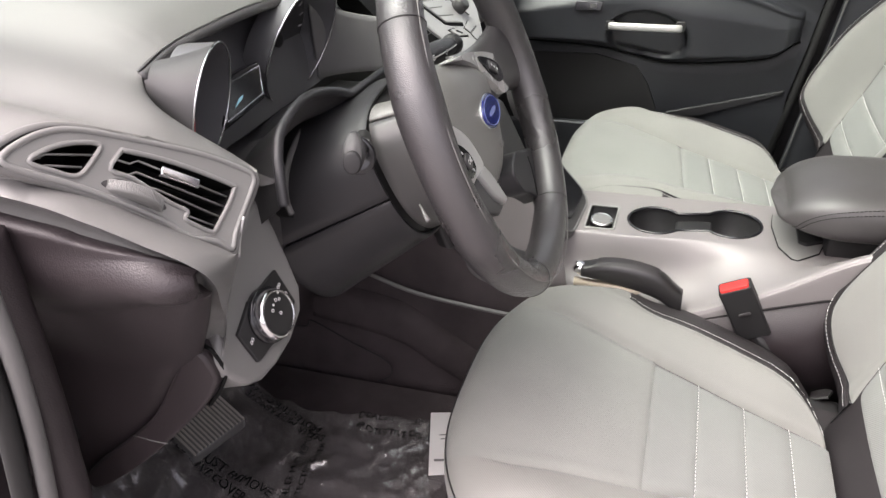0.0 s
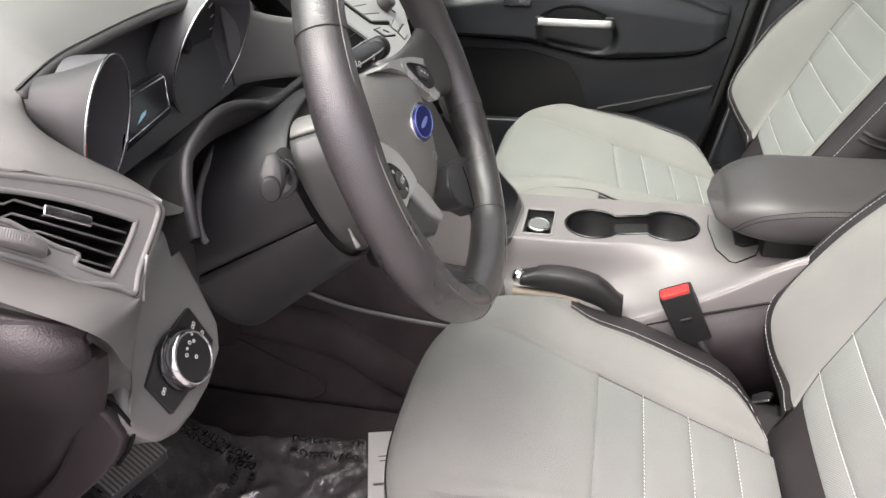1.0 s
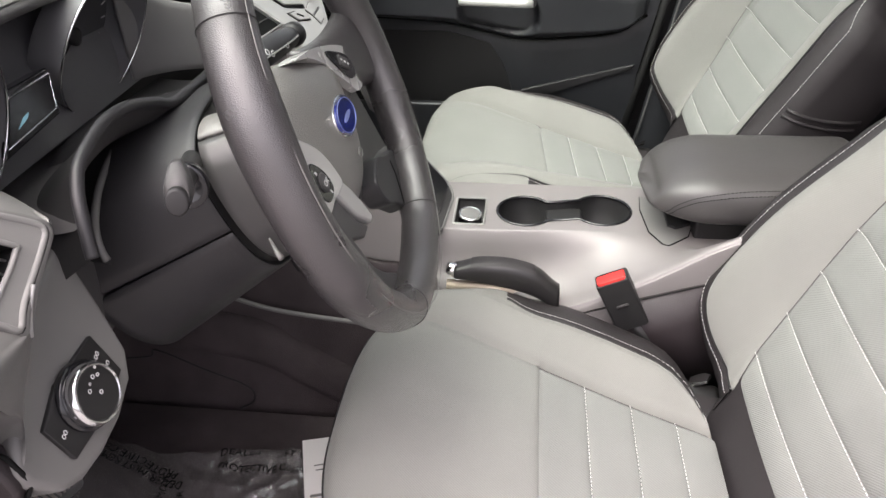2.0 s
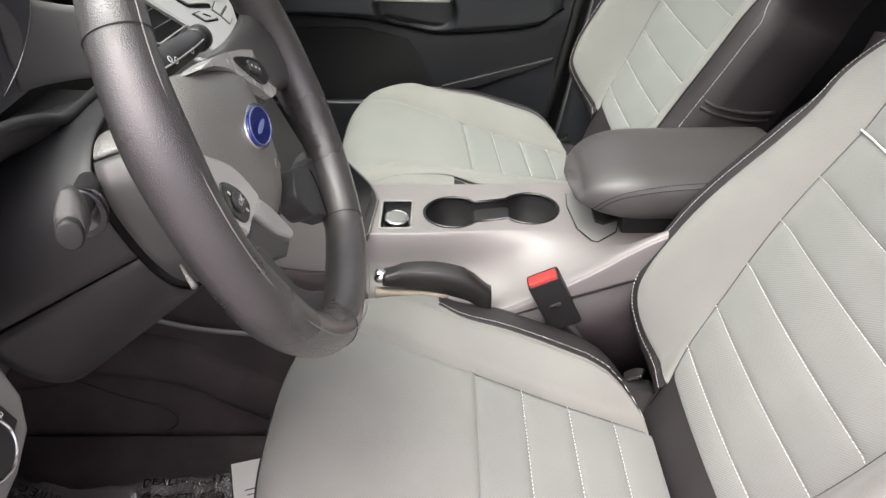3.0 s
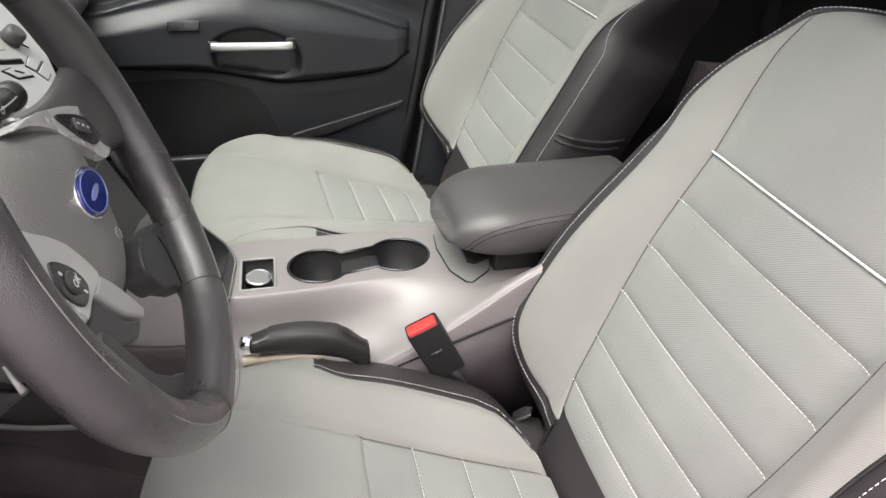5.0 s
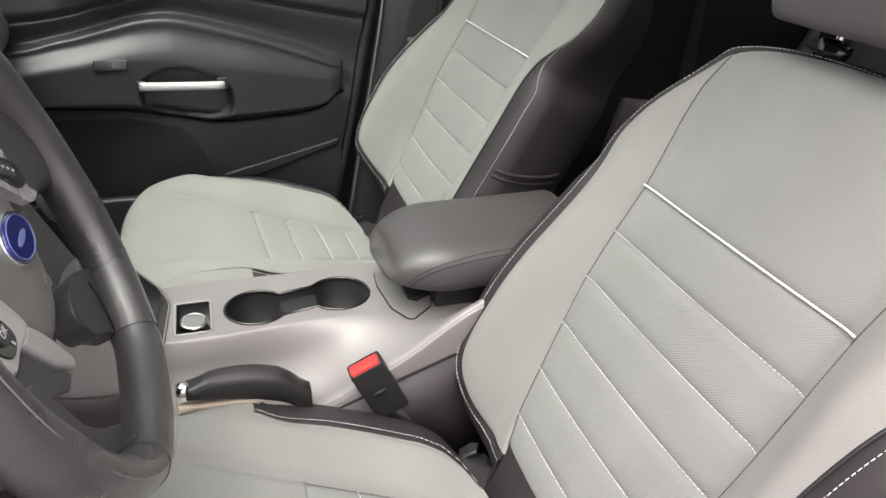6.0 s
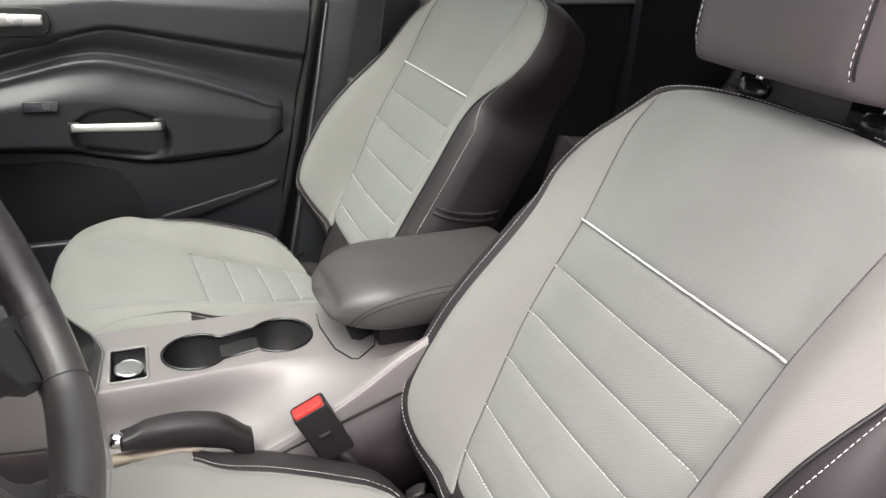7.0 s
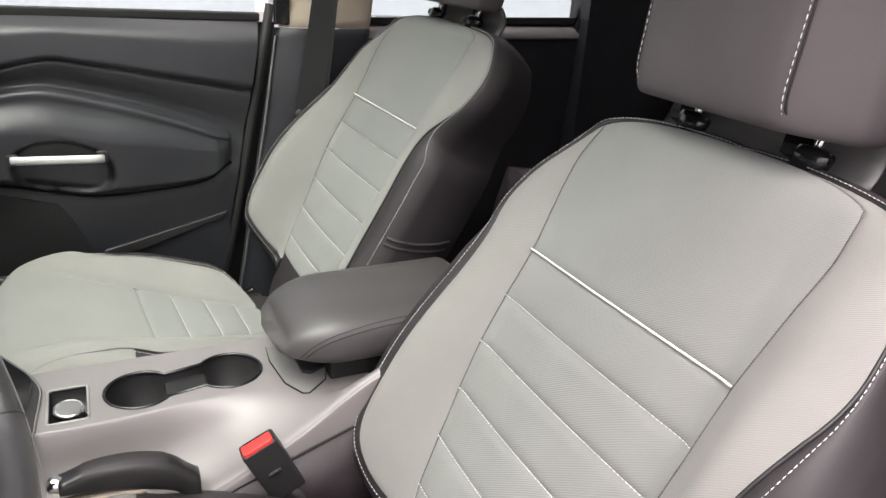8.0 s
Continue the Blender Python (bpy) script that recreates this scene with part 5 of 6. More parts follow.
# ---- dashboard ----
def dash():
    d = thing("dashboard", (-0.3, 0.0, 0.45), "grey grained dashboard with air vents and hooded gauges", "dashboard")
    rear = [(-0.171, -0.757, 0.652), (-0.167, -0.71, 0.654), (-0.152, -0.667, 0.631), (-0.183, -0.63, 0.64), (-0.213, -0.588, 0.645), (-0.214, -0.55, 0.653), (-0.213, -0.507, 0.656), (-0.212, -0.414, 0.656), (-0.207, -0.31, 0.648), (-0.212, -0.22, 0.63), (-0.25, -0.12, 0.61), (-0.27, 0.1, 0.6), (-0.26, 0.4, 0.6), (-0.24, 0.66, 0.6)]
    front_y = [-0.77, -0.73, -0.70, -0.66, -0.615, -0.57, -0.52, -0.42, -0.32, -0.22, -0.12, 0.1, 0.4, 0.68]

    def top(u, v):
        e = spline(rear, u)
        f = spline([(y, 0, 0) for y in front_y], u).x
        p = e.lerp(Vector((-0.84, f, 0.67)), v)
        rise = 0.055 * math.sin(math.pi * v) ** 0.8 * (0.5 + 0.5 * ease(0.15, 0.5, u))
        roll = 0.016 * (1 - math.exp(-v / 0.03)) * ease(0.28, 0.42, u)
        return p + Vector((0, 0, rise + roll))

    bt = [(-0.152, -0.667, 0.631), (-0.142, -0.643, 0.612), (-0.132, -0.618, 0.592), (-0.126, -0.602, 0.580), (-0.122, -0.597, 0.570)]
    sq = [(-0.213, -0.588, 0.645), (-0.208, -0.592, 0.627), (-0.202, -0.583, 0.608), (-0.190, -0.553, 0.571), (-0.127, -0.588, 0.568)]
    def tongue(u, v):
        lean = spline(bt, u).lerp(spline(sq, u), v) + Vector((0, 0, 0.006 * math.sin(math.pi * v) * min(1.0, 4 * u)))
        return lean + (spline(rear, (2 + 2 * v) / 13) - spline(bt, 0).lerp(spline(sq, 0), v)) * (1 - u) ** 3

    skin = merge(grid(top, 156, 52), grid(tongue, 30, 24))
    bmesh.ops.remove_doubles(skin, verts=skin.verts, dist=0.0002)
    fold = [spline(rear, (2 + 2 * k / 24) / 13) for k in range(25)]
    near = [v for v in skin.verts if not v.is_boundary and min((v.co - q).length for q in fold) < 0.045]
    for _ in range(40):
        bmesh.ops.smooth_vert(skin, verts=near, factor=0.5, use_axis_x=True, use_axis_y=True, use_axis_z=True)
    part("top_pad", skin, DASH_TOP, d, "grey top pad, paled for windscreen glare")
    # hood: underside of the lip above the gauges
    lip = [rear[k] for k in (4, 5, 6, 7, 8, 9)]
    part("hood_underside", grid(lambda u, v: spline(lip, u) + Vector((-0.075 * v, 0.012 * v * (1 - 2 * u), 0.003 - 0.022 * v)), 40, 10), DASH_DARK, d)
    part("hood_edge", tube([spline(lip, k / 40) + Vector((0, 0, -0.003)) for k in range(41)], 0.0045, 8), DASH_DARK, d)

    part("hood_side", grid(lambda u, v: spline([(-0.225, -0.290, 0), (-0.205, -0.270, 0), (-0.175, -0.256, 0), (-0.130, -0.246, 0)], u) + Vector((0, 0, 0.545 + (0.092 - 0.034 * u - 0.006 * math.sin(math.pi * u)) * v)), 20, 10), DASH_MID, d, "grey inner side of the gauge hood", solid=0.004)

    # gauges: two slant-cut tubes and a small screen between them
    C = facing((-0.204, -0.477, 0.589), (0.95, 0, 0.3))
    cl = thing("instrument_cluster", (-0.25, -0.43, 0.58), "dark instrument cluster with two chrome-edged gauges and a small screen", "instrument cluster")
    part("backing", grid(lambda u, v: (-0.262 + 0.035 * v, -0.548 + 0.37 * u, 0.652 - 0.112 * v), 20, 10), CLUSTER, cl, "black cluster backing")
    gL = facing((-0.204, -0.5, 0.59), (0.933, 0.267, -0.242)) @ Matrix.Translation((-0.048, 0.018, 0))
    gR = facing((-0.21, -0.38, 0.6), (0.913, -0.032, -0.407)) @ Matrix.Translation((0.035, 0.001, 0))
    deep = Vector((-0.99, 0.06, 0.1))
    for g, r, red in ((gL, 0.050, True), (gR, 0.068, False)):
        def at(a, k=1.0, dp=0.0, g=g, r=r):
            return g @ Vector((r * k * math.cos(a), r * k * math.sin(a), 0)) + deep * dp
        gp = part("gauge_tube", grid(lambda u, v: at(2 * math.pi * u, 1 - 0.12 * v, 0.035 * v), 64, 6, True), CLUSTER, cl)
        part("chrome_ring", tube([at(2 * math.pi * k / 72) for k in range(72)], 0.0010, 6, True), CHROME, gp, "thin chrome edge")
        fan = bmesh.new()
        fan.faces.new([fan.verts.new(at(2 * math.pi * k / 48, 0.87, 0.034)) for k in range(48)])
        part("dial_face", fan, SMOKED, gp, smooth=False)
        for k in range(17):
            a = radians(230 - 280 * k / 16)
            dirs = [at(a, q, 0.0325) for q in (0.70, 0.79)]
            part("tick", tube(dirs, 0.0006, 4), NEEDLE if red and k < 2 else ICON, gp, smooth=False)
        part("needle", tube([at(0, 0.0, 0.03), at(radians(228), 0.66, 0.03)], 0.0009, 6), NEEDLE if red else BLACK, gp)
        cap = facing(at(0, 0, 0.034), -deep)
        part("needle_cap", lathe([(0.008, 0), (0.008, 0.006), (0.005, 0.007)], cap, 20), BLACK, gp)
    part("red_scale", tube([gL @ Vector((0.0475 * math.cos(a), 0.0475 * math.sin(a), -0.001)) for a in [radians(174 + 2.25 * k) for k in range(9)]], 0.0016, 6), NEEDLE, cl, "red scale print")
    dm = C @ Matrix.Translation((0, 0, -0.003))
    sn = part("screen_surround", slab([(-0.04, -0.018), (0.036, -0.013), (0.05, 0.02), (-0.006, 0.021)], 0.02, dm), GLOSS, cl, bevel=0.002)
    part("screen_frame", tube([dm @ Vector((x, y, 0.001)) for x, y in ((-0.033, -0.012), (0.033, -0.008), (0.046, 0.016), (-0.005, 0.016))], 0.0007, 6, True), CHROME, sn)
    part("screen", slab([(-0.030, -0.0105), (0.031, -0.0068), (0.043, 0.0145), (-0.004, 0.0145)], 0.002, dm @ Matrix.Translation((0, 0, 0.0012))), GLOSS, sn, "dark screen", smooth=False)
    part("screen_mark", slab([(-0.014, -0.005), (0.000, -0.002), (0.004, 0.001), (-0.004, 0.0)], 0.0004, dm @ Matrix.Translation((0, 0, 0.0018))), CYAN, sn, smooth=False)
    # scoop between the pad and the left gauge; dashboard grey, darkened to stand for shade
    sc = [(-0.213, -0.572, 0.650), (-0.212, -0.586, 0.643), (-0.208, -0.592, 0.627), (-0.202, -0.583, 0.608), (-0.190, -0.553, 0.572)]
    part("scoop_wall", grid(lambda u, v: spline(sc, u).lerp(gL @ Vector((0.0508 * math.cos(radians(92 + 128 * u)), 0.0508 * math.sin(radians(92 + 128 * u)), 0)), v) + Vector((0.003, -0.003, 0)) * math.sin(math.pi * v), 30, 12), DASH_DARK, d, "scooped wall beside the gauges, darkened for shade")

    # driver's air vent
    V = facing((-0.140, -0.669, 0.600), (0.93, -0.1, 0.35))
    ve = thing("air_vent", (-0.15, -0.67, 0.58), "grey air vent with black slats and chrome slider", "air vent")
    bez = [(-0.0930, 0.0580), (-0.0776, 0.0612), (-0.0598, 0.0605), (-0.0438, 0.0552), (-0.0221, 0.0426), (0.0059, 0.0246), (0.0367, 0.0034), (0.0629, -0.0195), (0.0685, -0.0285), (0.0605, -0.0357), (0.0296, -0.0530), (0.0174, -0.0625), (0.009, -0.052), (-0.012, -0.035), (-0.022, -0.018), (-0.048, 0.011), (-0.066, 0.029), (-0.090, 0.050)]
    oa = [(-0.0809, 0.0503), (-0.0653, 0.0521), (-0.0481, 0.0486), (-0.0347, 0.0413), (-0.044, 0.0354), (-0.0588, 0.031), (-0.0709, 0.0398)]
    ob_ = [(-0.0240, 0.0320), (-0.0202, 0.0312), (0.0027, 0.015), (0.0239, -0.0031), (0.0464, -0.0251), (0.0450, -0.0285), (0.0336, -0.0352), (0.0120, -0.0445), (0.0080, -0.0435), (0.0004, -0.035), (-0.0059, -0.0257), (-0.0010, -0.0225), (-0.0115, -0.0097), (-0.0258, 0.014), (-0.0373, 0.0252)]
    soft = lambda ring, n: [p[:2] for p in (spline(list(map(lambda q: (*q, 0), [ring[k % len(ring)] for k in range(-2, len(ring) + 3)])), (2 + i / n) / (len(ring) + 4)) for i in range(n * len(ring)))]
    rb, ra, ro = soft(bez, 4), soft(oa, 4), soft(ob_, 3)
    fb = holed(rb, [ra, ro], 0.0)
    bmesh.ops.transform(fb, verts=fb.verts, matrix=V)
    part("bezel", fb, BEZEL, ve, "grey vent bezel", smooth=False, solid=0.006)
    part("bezel_edge", tube([V @ Vector((x * 1.005, y * 1.005, -0.0005)) for x, y in rb], 0.0022, 8, True), BEZEL, ve)
    part("bezel_groove", tube([V @ Vector((x * 1.035, y * 1.035, -0.001)) for x, y in rb], 0.0013, 6, True), INK, ve)
    part("bezel_frame", tube([V @ Vector((x * 1.065, y * 1.065, -0.0035)) for x, y in rb], 0.0035, 8, True), DASH, ve)
    for o in (ra, ro):
        wl = ring_wall(o, 0.0, -0.035, 0.1)
        bmesh.ops.transform(wl, verts=wl.verts, matrix=V)
        part("duct", wl, INK, ve, smooth=False)
        part("opening_lip", tube([V @ Vector((x, y, 0.0)) for x, y in o], 0.0017, 8, True), BEZEL, ve)
    for line_ in (((-0.0275, 0.0293), (-0.0197, 0.0226), (-0.0128, 0.0218), (0.0395, -0.0303)), ((-0.0343, 0.0259), (-0.0257, 0.0172), (-0.0185, 0.0160), (0.0328, -0.0351)), ((-0.0200, 0.0060), (-0.0115, 0.0003), (0.0244, -0.0393)), ((-0.0070, -0.0180), (-0.0025, -0.0230), (0.0162, -0.0424)), ((-0.0753, 0.0500), (-0.0668, 0.0498), (-0.0396, 0.0374)), ((-0.0780, 0.0460), (-0.0707, 0.0441), (-0.0509, 0.0341))):
        # pale tube for the light caught on each black blade's front edge
        part("lit_slat_edge", tube([V @ Vector((*p, -0.004)) for p in line_], 0.0008, 6), BEZEL, ve)
        part("blade", grid(lambda u, v, line_=line_: V @ (Vector((*line_[0], -0.0045)).lerp(Vector((*line_[-1], -0.0045)), u) + Vector((0.0, 0.004 * v, -0.018 * v))), 2, 2), BLACK, ve, smooth=False)
    tb = V @ Matrix.Translation((0.008, -0.0015, 0.002)) @ Matrix.Rotation(radians(-43), 4, "Z")
    part("slider", slab(round_rect(-0.0165, 0.0145, -0.0035, 0.0035, 0.0015), 0.008, tb), CHROME, ve, "chrome slider", bevel=0.001)
    part("wheel_slot", slab([(x, y) for x, y in soft([(-0.048, 0.021), (-0.033, 0.0165), (-0.019, 0.0), (-0.015, -0.013), (-0.024, -0.0095), (-0.038, 0.006)], 4)], 0.003, V @ Matrix.Translation((0, 0, 0.0006))), DASH_DARK, ve, smooth=False)
    tw = V @ Matrix.Translation((-0.0310, 0.0040, -0.0120)) @ Matrix.Rotation(radians(-48), 4, "Z") @ Matrix.Rotation(radians(90), 4, "X")
    part("thumb_wheel", lathe([(0.022, -0.004), (0.024, -0.003), (0.024, 0.003), (0.022, 0.004)], tw, 60), BEZEL, ve, "ribbed grey thumb wheel")
    ribs = [tube([tw @ Vector((0.0241 * math.cos(a), 0.0241 * math.sin(a), h)) for h in (-0.0028, 0.0028)], 0.00035, 4) for a in [2 * math.pi * k / 110 for k in range(110)]]
    part("ribbing", merge(*ribs), BEZEL, ve, smooth=False)

    # band under the vent, end cap and its lower piece
    S = facing((-0.128, -0.619, 0.453), (0.94, -0.03, 0.33))
    low = [(1.07 * bez[k][0], 1.07 * bez[k][1]) for k in (17, 15, 14, 12, 11)]
    capt = [(-0.300, -0.780, 0.655), (-0.174, -0.763, 0.631), (-0.132, -0.755, 0.615), (-0.105, -0.748, 0.600), (-0.080, -0.742, 0.586)]
    turned = [(-0.080, -0.742, 0.586), (-0.078, -0.728, 0.565), (-0.100, -0.700, 0.525), (-0.127, -0.668, 0.484), (-0.137, -0.670, 0.447)]
    # one ribbon: under the vent, round the corner and down beside the switch panel
    seam_in = [V @ Vector((x, y, -0.003)) for x, y in low] + [Vector((-0.119, -0.646, 0.529))] + [S @ Vector(p) for p in ((-0.022, 0.034, -0.002), (-0.042, 0.018, -0.002), (-0.060, 0.002, -0.002))]

    def ribbon(u, v):
        lift = Vector((0.005, -0.006, 0.007)).lerp(Vector((0.004, -0.003, 0.0)), ease(0.4, 0.65, u))
        return spline(seam_in, u).lerp(spline(capt + turned[1:], u), v) + lift * math.sin(math.pi * v)

    part("lower_band", grid(ribbon, 90, 14), DASH, d, "grey band under the vent")
    rail = [(-0.119, -0.646, 0.529), (-0.1185, -0.632, 0.545), (-0.121, -0.606, 0.560)]
    part("band_corner", grid(lambda u, v: (V @ Vector((*spline([(1.06 * x, 1.06 * y, 0) for x, y in (bez[11], bez[10], bez[9])], u).xy, -0.003))).lerp(spline(rail, u), v), 20, 6), DASH, d)
    # same plastic as the band, in a darker grey for the shade on it
    part("band_wall", grid(lambda u, v: spline(rail, u).lerp(S @ spline([(-0.022, 0.034, -0.003), (0.008, 0.054, -0.003), (0.036, 0.078, -0.003)], u), v), 20, 6), DASH_MID, d, "wall beside the switch panel, darkened for its shade")
    def cap_y(z):
        """The end of the dashboard leans inwards, then drops straight."""
        d_ = z - 0.45
        return -0.672 - 0.25 * (d_ + math.sqrt(d_ * d_ + 0.0004))

    # return between the band and the end cap; DASH_MID puts its shade into the colour
    ret = [(-0.30, 0.634), (-0.19, 0.612), (-0.147, 0.599), (-0.118, 0.588), (-0.093, 0.574), (-0.092, 0.560), (-0.117, 0.517), (-0.138, 0.486), (-0.152, 0.463)]
    ret = [(x, cap_y(z) + 0.002, z) for x, z in ret]
    part("band_return", grid(lambda u, v: spline(capt + turned[1:], u).lerp(spline(ret, u), v) + Vector((-0.004, 0.004, 0)) * math.sin(math.pi * v), 60, 10), DASH_MID, d, "return of the dashboard band, its shade put into the colour")
    part("band_rail", tube(curve_pts([(-0.1165, -0.632, 0.556), (-0.118, -0.640, 0.543), (-0.1185, -0.646, 0.529)], 8), 0.0012, 6), STACK, d, "thin pale edge of the band")

    ec = thing("dash_end_cap", (-0.2, -0.70, 0.4), "brown-black grained end cap of the dashboard", "trim panel")

    def capf(u, v):
        """A bowed panel between its upper and lower edges."""
        a = spline([(-0.40, 0, 0.652), (-0.19, 0, 0.612), (-0.147, 0, 0.599), (-0.112, 0, 0.586), (-0.0905, 0, 0.568)], u)
        b = spline([(-0.40, 0, 0.215), (-0.242, 0, 0.353), (-0.178, 0, 0.428), (-0.122, 0, 0.510), (-0.0925, 0, 0.560)], u)
        p = a.lerp(b, v)
        edge = (1 - abs(2 * v - 1) ** 5) * (1 - 0.6 * max(0, 2 * u - 1) ** 8)
        return (p.x, cap_y(p.z) + 0.004 - 0.010 * edge - 0.010 * ease(0.03, 0.16, v) * (1 - ease(0.22, 0.36, v)) * edge, p.z)

    part("panel", grid(capf, 50, 44), DASH_END, ec, solid=0.01)
    part("panel_gap", tube([Vector(capf(1.0 - k / 30, 1.0)) + Vector((0.0015, -0.001, -0.0005)) for k in range(2, 24)], 0.0013, 6), INK, ec)
    piece = [(-0.150, 0.469), (-0.140, 0.464), (-0.1345, 0.452), (-0.133, 0.440), (-0.143, 0.422), (-0.156, 0.405), (-0.178, 0.382), (-0.206, 0.354), (-0.244, 0.318), (-0.305, 0.271), (-0.31, 0.292), (-0.243, 0.351), (-0.207, 0.387), (-0.180, 0.426), (-0.160, 0.456)]
    part("lower_piece", slab(piece, 0.018, Matrix.Translation((0, -0.688, 0)) @ Matrix.Rotation(radians(90), 4, "X"), 3), DASH_END, ec, "brown-black piece under the end cap", bevel=0.007)
    part("piece_gap", tube([(x + 0.003, -0.679, z) for x, z in piece[:6]], 0.0018, 6), INK, ec)
    part("piece_seam", tube([(-0.236, -0.6885, 0.359), (-0.218, -0.6885, 0.3575), (-0.201, -0.6885, 0.358)], 0.0006, 6), DASH_MID, ec)

    # headlight switch on its grey panel
    S = facing((-0.128, -0.619, 0.453), (0.94, -0.03, 0.33))
    sp = [(0.064, 0.085), (0.063, 0.052), (0.0605, 0.022), (0.057, -0.006), (0.044, -0.0235), (0.017, -0.035), (-0.010, -0.0395), (-0.033, -0.039), (-0.050, -0.032), (-0.063, -0.010), (-0.064, 0.004), (-0.047, 0.024), (-0.023, 0.039), (0.005, 0.064)]
    part("switch_panel", slab(sp, 0.05, S), DASH, d, "grey panel under the vent", bevel=0.006)
    ls = thing("headlight_switch", (-0.115, -0.61, 0.45), "round black headlight switch with a chrome ring", "switch")
    part("plate", slab([(0.0345, 0.025), (0.038, -0.010), (0.008, -0.021), (-0.032, -0.0225), (-0.0365, 0.008), (-0.010, 0.0215)], 0.004, S @ Matrix.Translation((0, 0, 0.0035))), BLACK, ls, "black diamond plate", bevel=0.001)
    K = S @ Matrix.Translation((0.0015, 0.0008, 0.003)) @ Matrix.Diagonal((0.9, 0.9, 1, 1))
    kn = part("knob", lathe([(0.024, 0), (0.0235, 0.010), (0.022, 0.0125), (0.0205, 0.013), (0.020, 0.0115)], K, 48), CHROME, ls, "chrome ring")
    part("knob_face", lathe([(0.0198, 0.010), (0.0198, 0.0122), (0.018, 0.0124)], K, 48), BLACK, kn)
    part("knob_skirt", lathe([(0.0265, -0.001), (0.0262, 0.003), (0.0242, 0.0045)], K, 48), GLOSS, kn)
    for x, y, r in ((-0.0055, 0.0065, 0.0014), (0.0020, -0.0010, 0.0014), (-0.0015, 0.0100, 0.0009), (0.0040, 0.0120, 0.0015), (0.0085, 0.0100, 0.0012), (0.0105, 0.0155, 0.0008)):
        part("symbol", tube([K @ Vector((x + r * math.cos(math.pi * k / 4), y + r * math.sin(math.pi * k / 4), 0.0126)) for k in range(8)], 0.00035, 4, True), ICON, kn, smooth=False)
    for x, y in ((0.028, 0.0125), (0.0305, 0.002), (-0.0275, -0.0045)):
        for dx in (-0.0014, 0.0012):
            part("symbol", tube([S @ Vector((x + dx + 0.0011 * math.cos(math.pi * k / 4), y + 0.4 * dx + 0.0015 * math.sin(math.pi * k / 4), 0.0039)) for k in range(8)], 0.00035, 4, True), ICON, ls, smooth=False)

    # arch round the column, knee panel and what lies behind
    arch = [(-0.118, -0.575, 0.535), (-0.122, -0.567, 0.556), (-0.127, -0.556, 0.573), (-0.131, -0.538, 0.586), (-0.134, -0.498, 0.594), (-0.134, -0.466, 0.592), (-0.131, -0.432, 0.582), (-0.129, -0.408, 0.572), (-0.128, -0.370, 0.570), (-0.128, -0.29, 0.568)]
    part("arch_lip", tube(curve_pts(arch, 60), 0.0045, 12), COWL, d, "dark grey lip round the column")
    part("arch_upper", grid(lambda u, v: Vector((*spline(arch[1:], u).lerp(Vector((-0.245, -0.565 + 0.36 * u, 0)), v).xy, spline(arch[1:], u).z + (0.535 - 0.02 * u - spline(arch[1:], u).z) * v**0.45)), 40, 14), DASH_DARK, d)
    part("arch_inner", grid(lambda u, v: spline(arch, u) + Vector((-0.06 * v, 0.012 * v, -0.048 * v)), 40, 6), BLACK, d)

    def knee(u, v):
        y = -0.60 + 0.52 * u
        return (-0.165 - 0.02 * u - 0.14 * v**2.5, y, 0.50 - 0.012 * u - 0.15 * math.sin(v * math.pi / 2))

    part("knee_panel", grid(knee, 40, 20), DASH_DARK, d, "dark knee panel", solid=0.008)
    part("core", merge(box(-0.8, -0.30, -0.70, 0.66, 0.34, 0.56)), BLACK, d, smooth=False)

    # passenger side face of the dashboard
    part("far_face", grid(lambda u, v: (-0.25 + 0.07 * math.sin(math.pi * v) - 0.2 * v**3, 0.14 + 0.54 * u, 0.60 - 0.28 * v), 16, 14), DASH, d, solid=0.01)

    st = thing("centre_stack", (-0.18, 0.0, 0.45), "silver centre stack with rows of dark-edged buttons", "centre stack")
    F = facing((-0.19, 0.02, 0.54), (0.75, -0.05, 0.66))
    part("panel", slab([(-0.055, 0.11), (0.175, 0.11), (0.165, 0.0), (0.146, -0.028), (0.112, -0.058), (0.078, -0.084), (0.024, -0.088), (-0.018, -0.082), (-0.016, -0.036), (-0.040, 0.015)], 0.10, F), STACK, st, "satin silver panel", bevel=0.003)
    # a slanting column of wide buttons in a dark surround
    left = [(-0.030, 0.090), (-0.021, 0.068), (-0.012, 0.046), (-0.004, 0.028), (0.002, 0.0135), (0.011, -0.003), (0.019, -0.0175)]
    right = [(0.008, 0.080), (0.016, 0.060), (0.025, 0.040), (0.034, 0.0205), (0.0445, 0.005), (0.057, -0.0155), (0.064, -0.0325)]
    part("button_surround", slab([(x - 0.004, y - 0.001) for x, y in left] + [(0.024, -0.0235), (0.062, -0.0375)] + [(x + 0.0025, y) for x, y in right[::-1]], 0.003, F @ Matrix.Translation((0, 0, 0.0008))), INK, st, "dark surround of the buttons", smooth=False)
    for (p, q), (r_, s_) in zip(zip(left, left[1:]), zip(right, right[1:])):
        c_ = Vector((p[0] + q[0] + r_[0] + s_[0], p[1] + q[1] + r_[1] + s_[1])) / 4
        part("button", slab([tuple(c_ + (Vector(k) - c_) * 0.955) for k in (p, q, s_, r_)], 0.005, F @ Matrix.Translation((0, 0, 0.003))), STACK, st, bevel=0.001)
    part("groove", tube([F @ Vector((x, y, 0.0004)) for x, y in ((0.030, 0.11), (0.055, 0.064), (0.076, 0.025), (0.104, -0.028))], 0.0011, 6), INK, st)
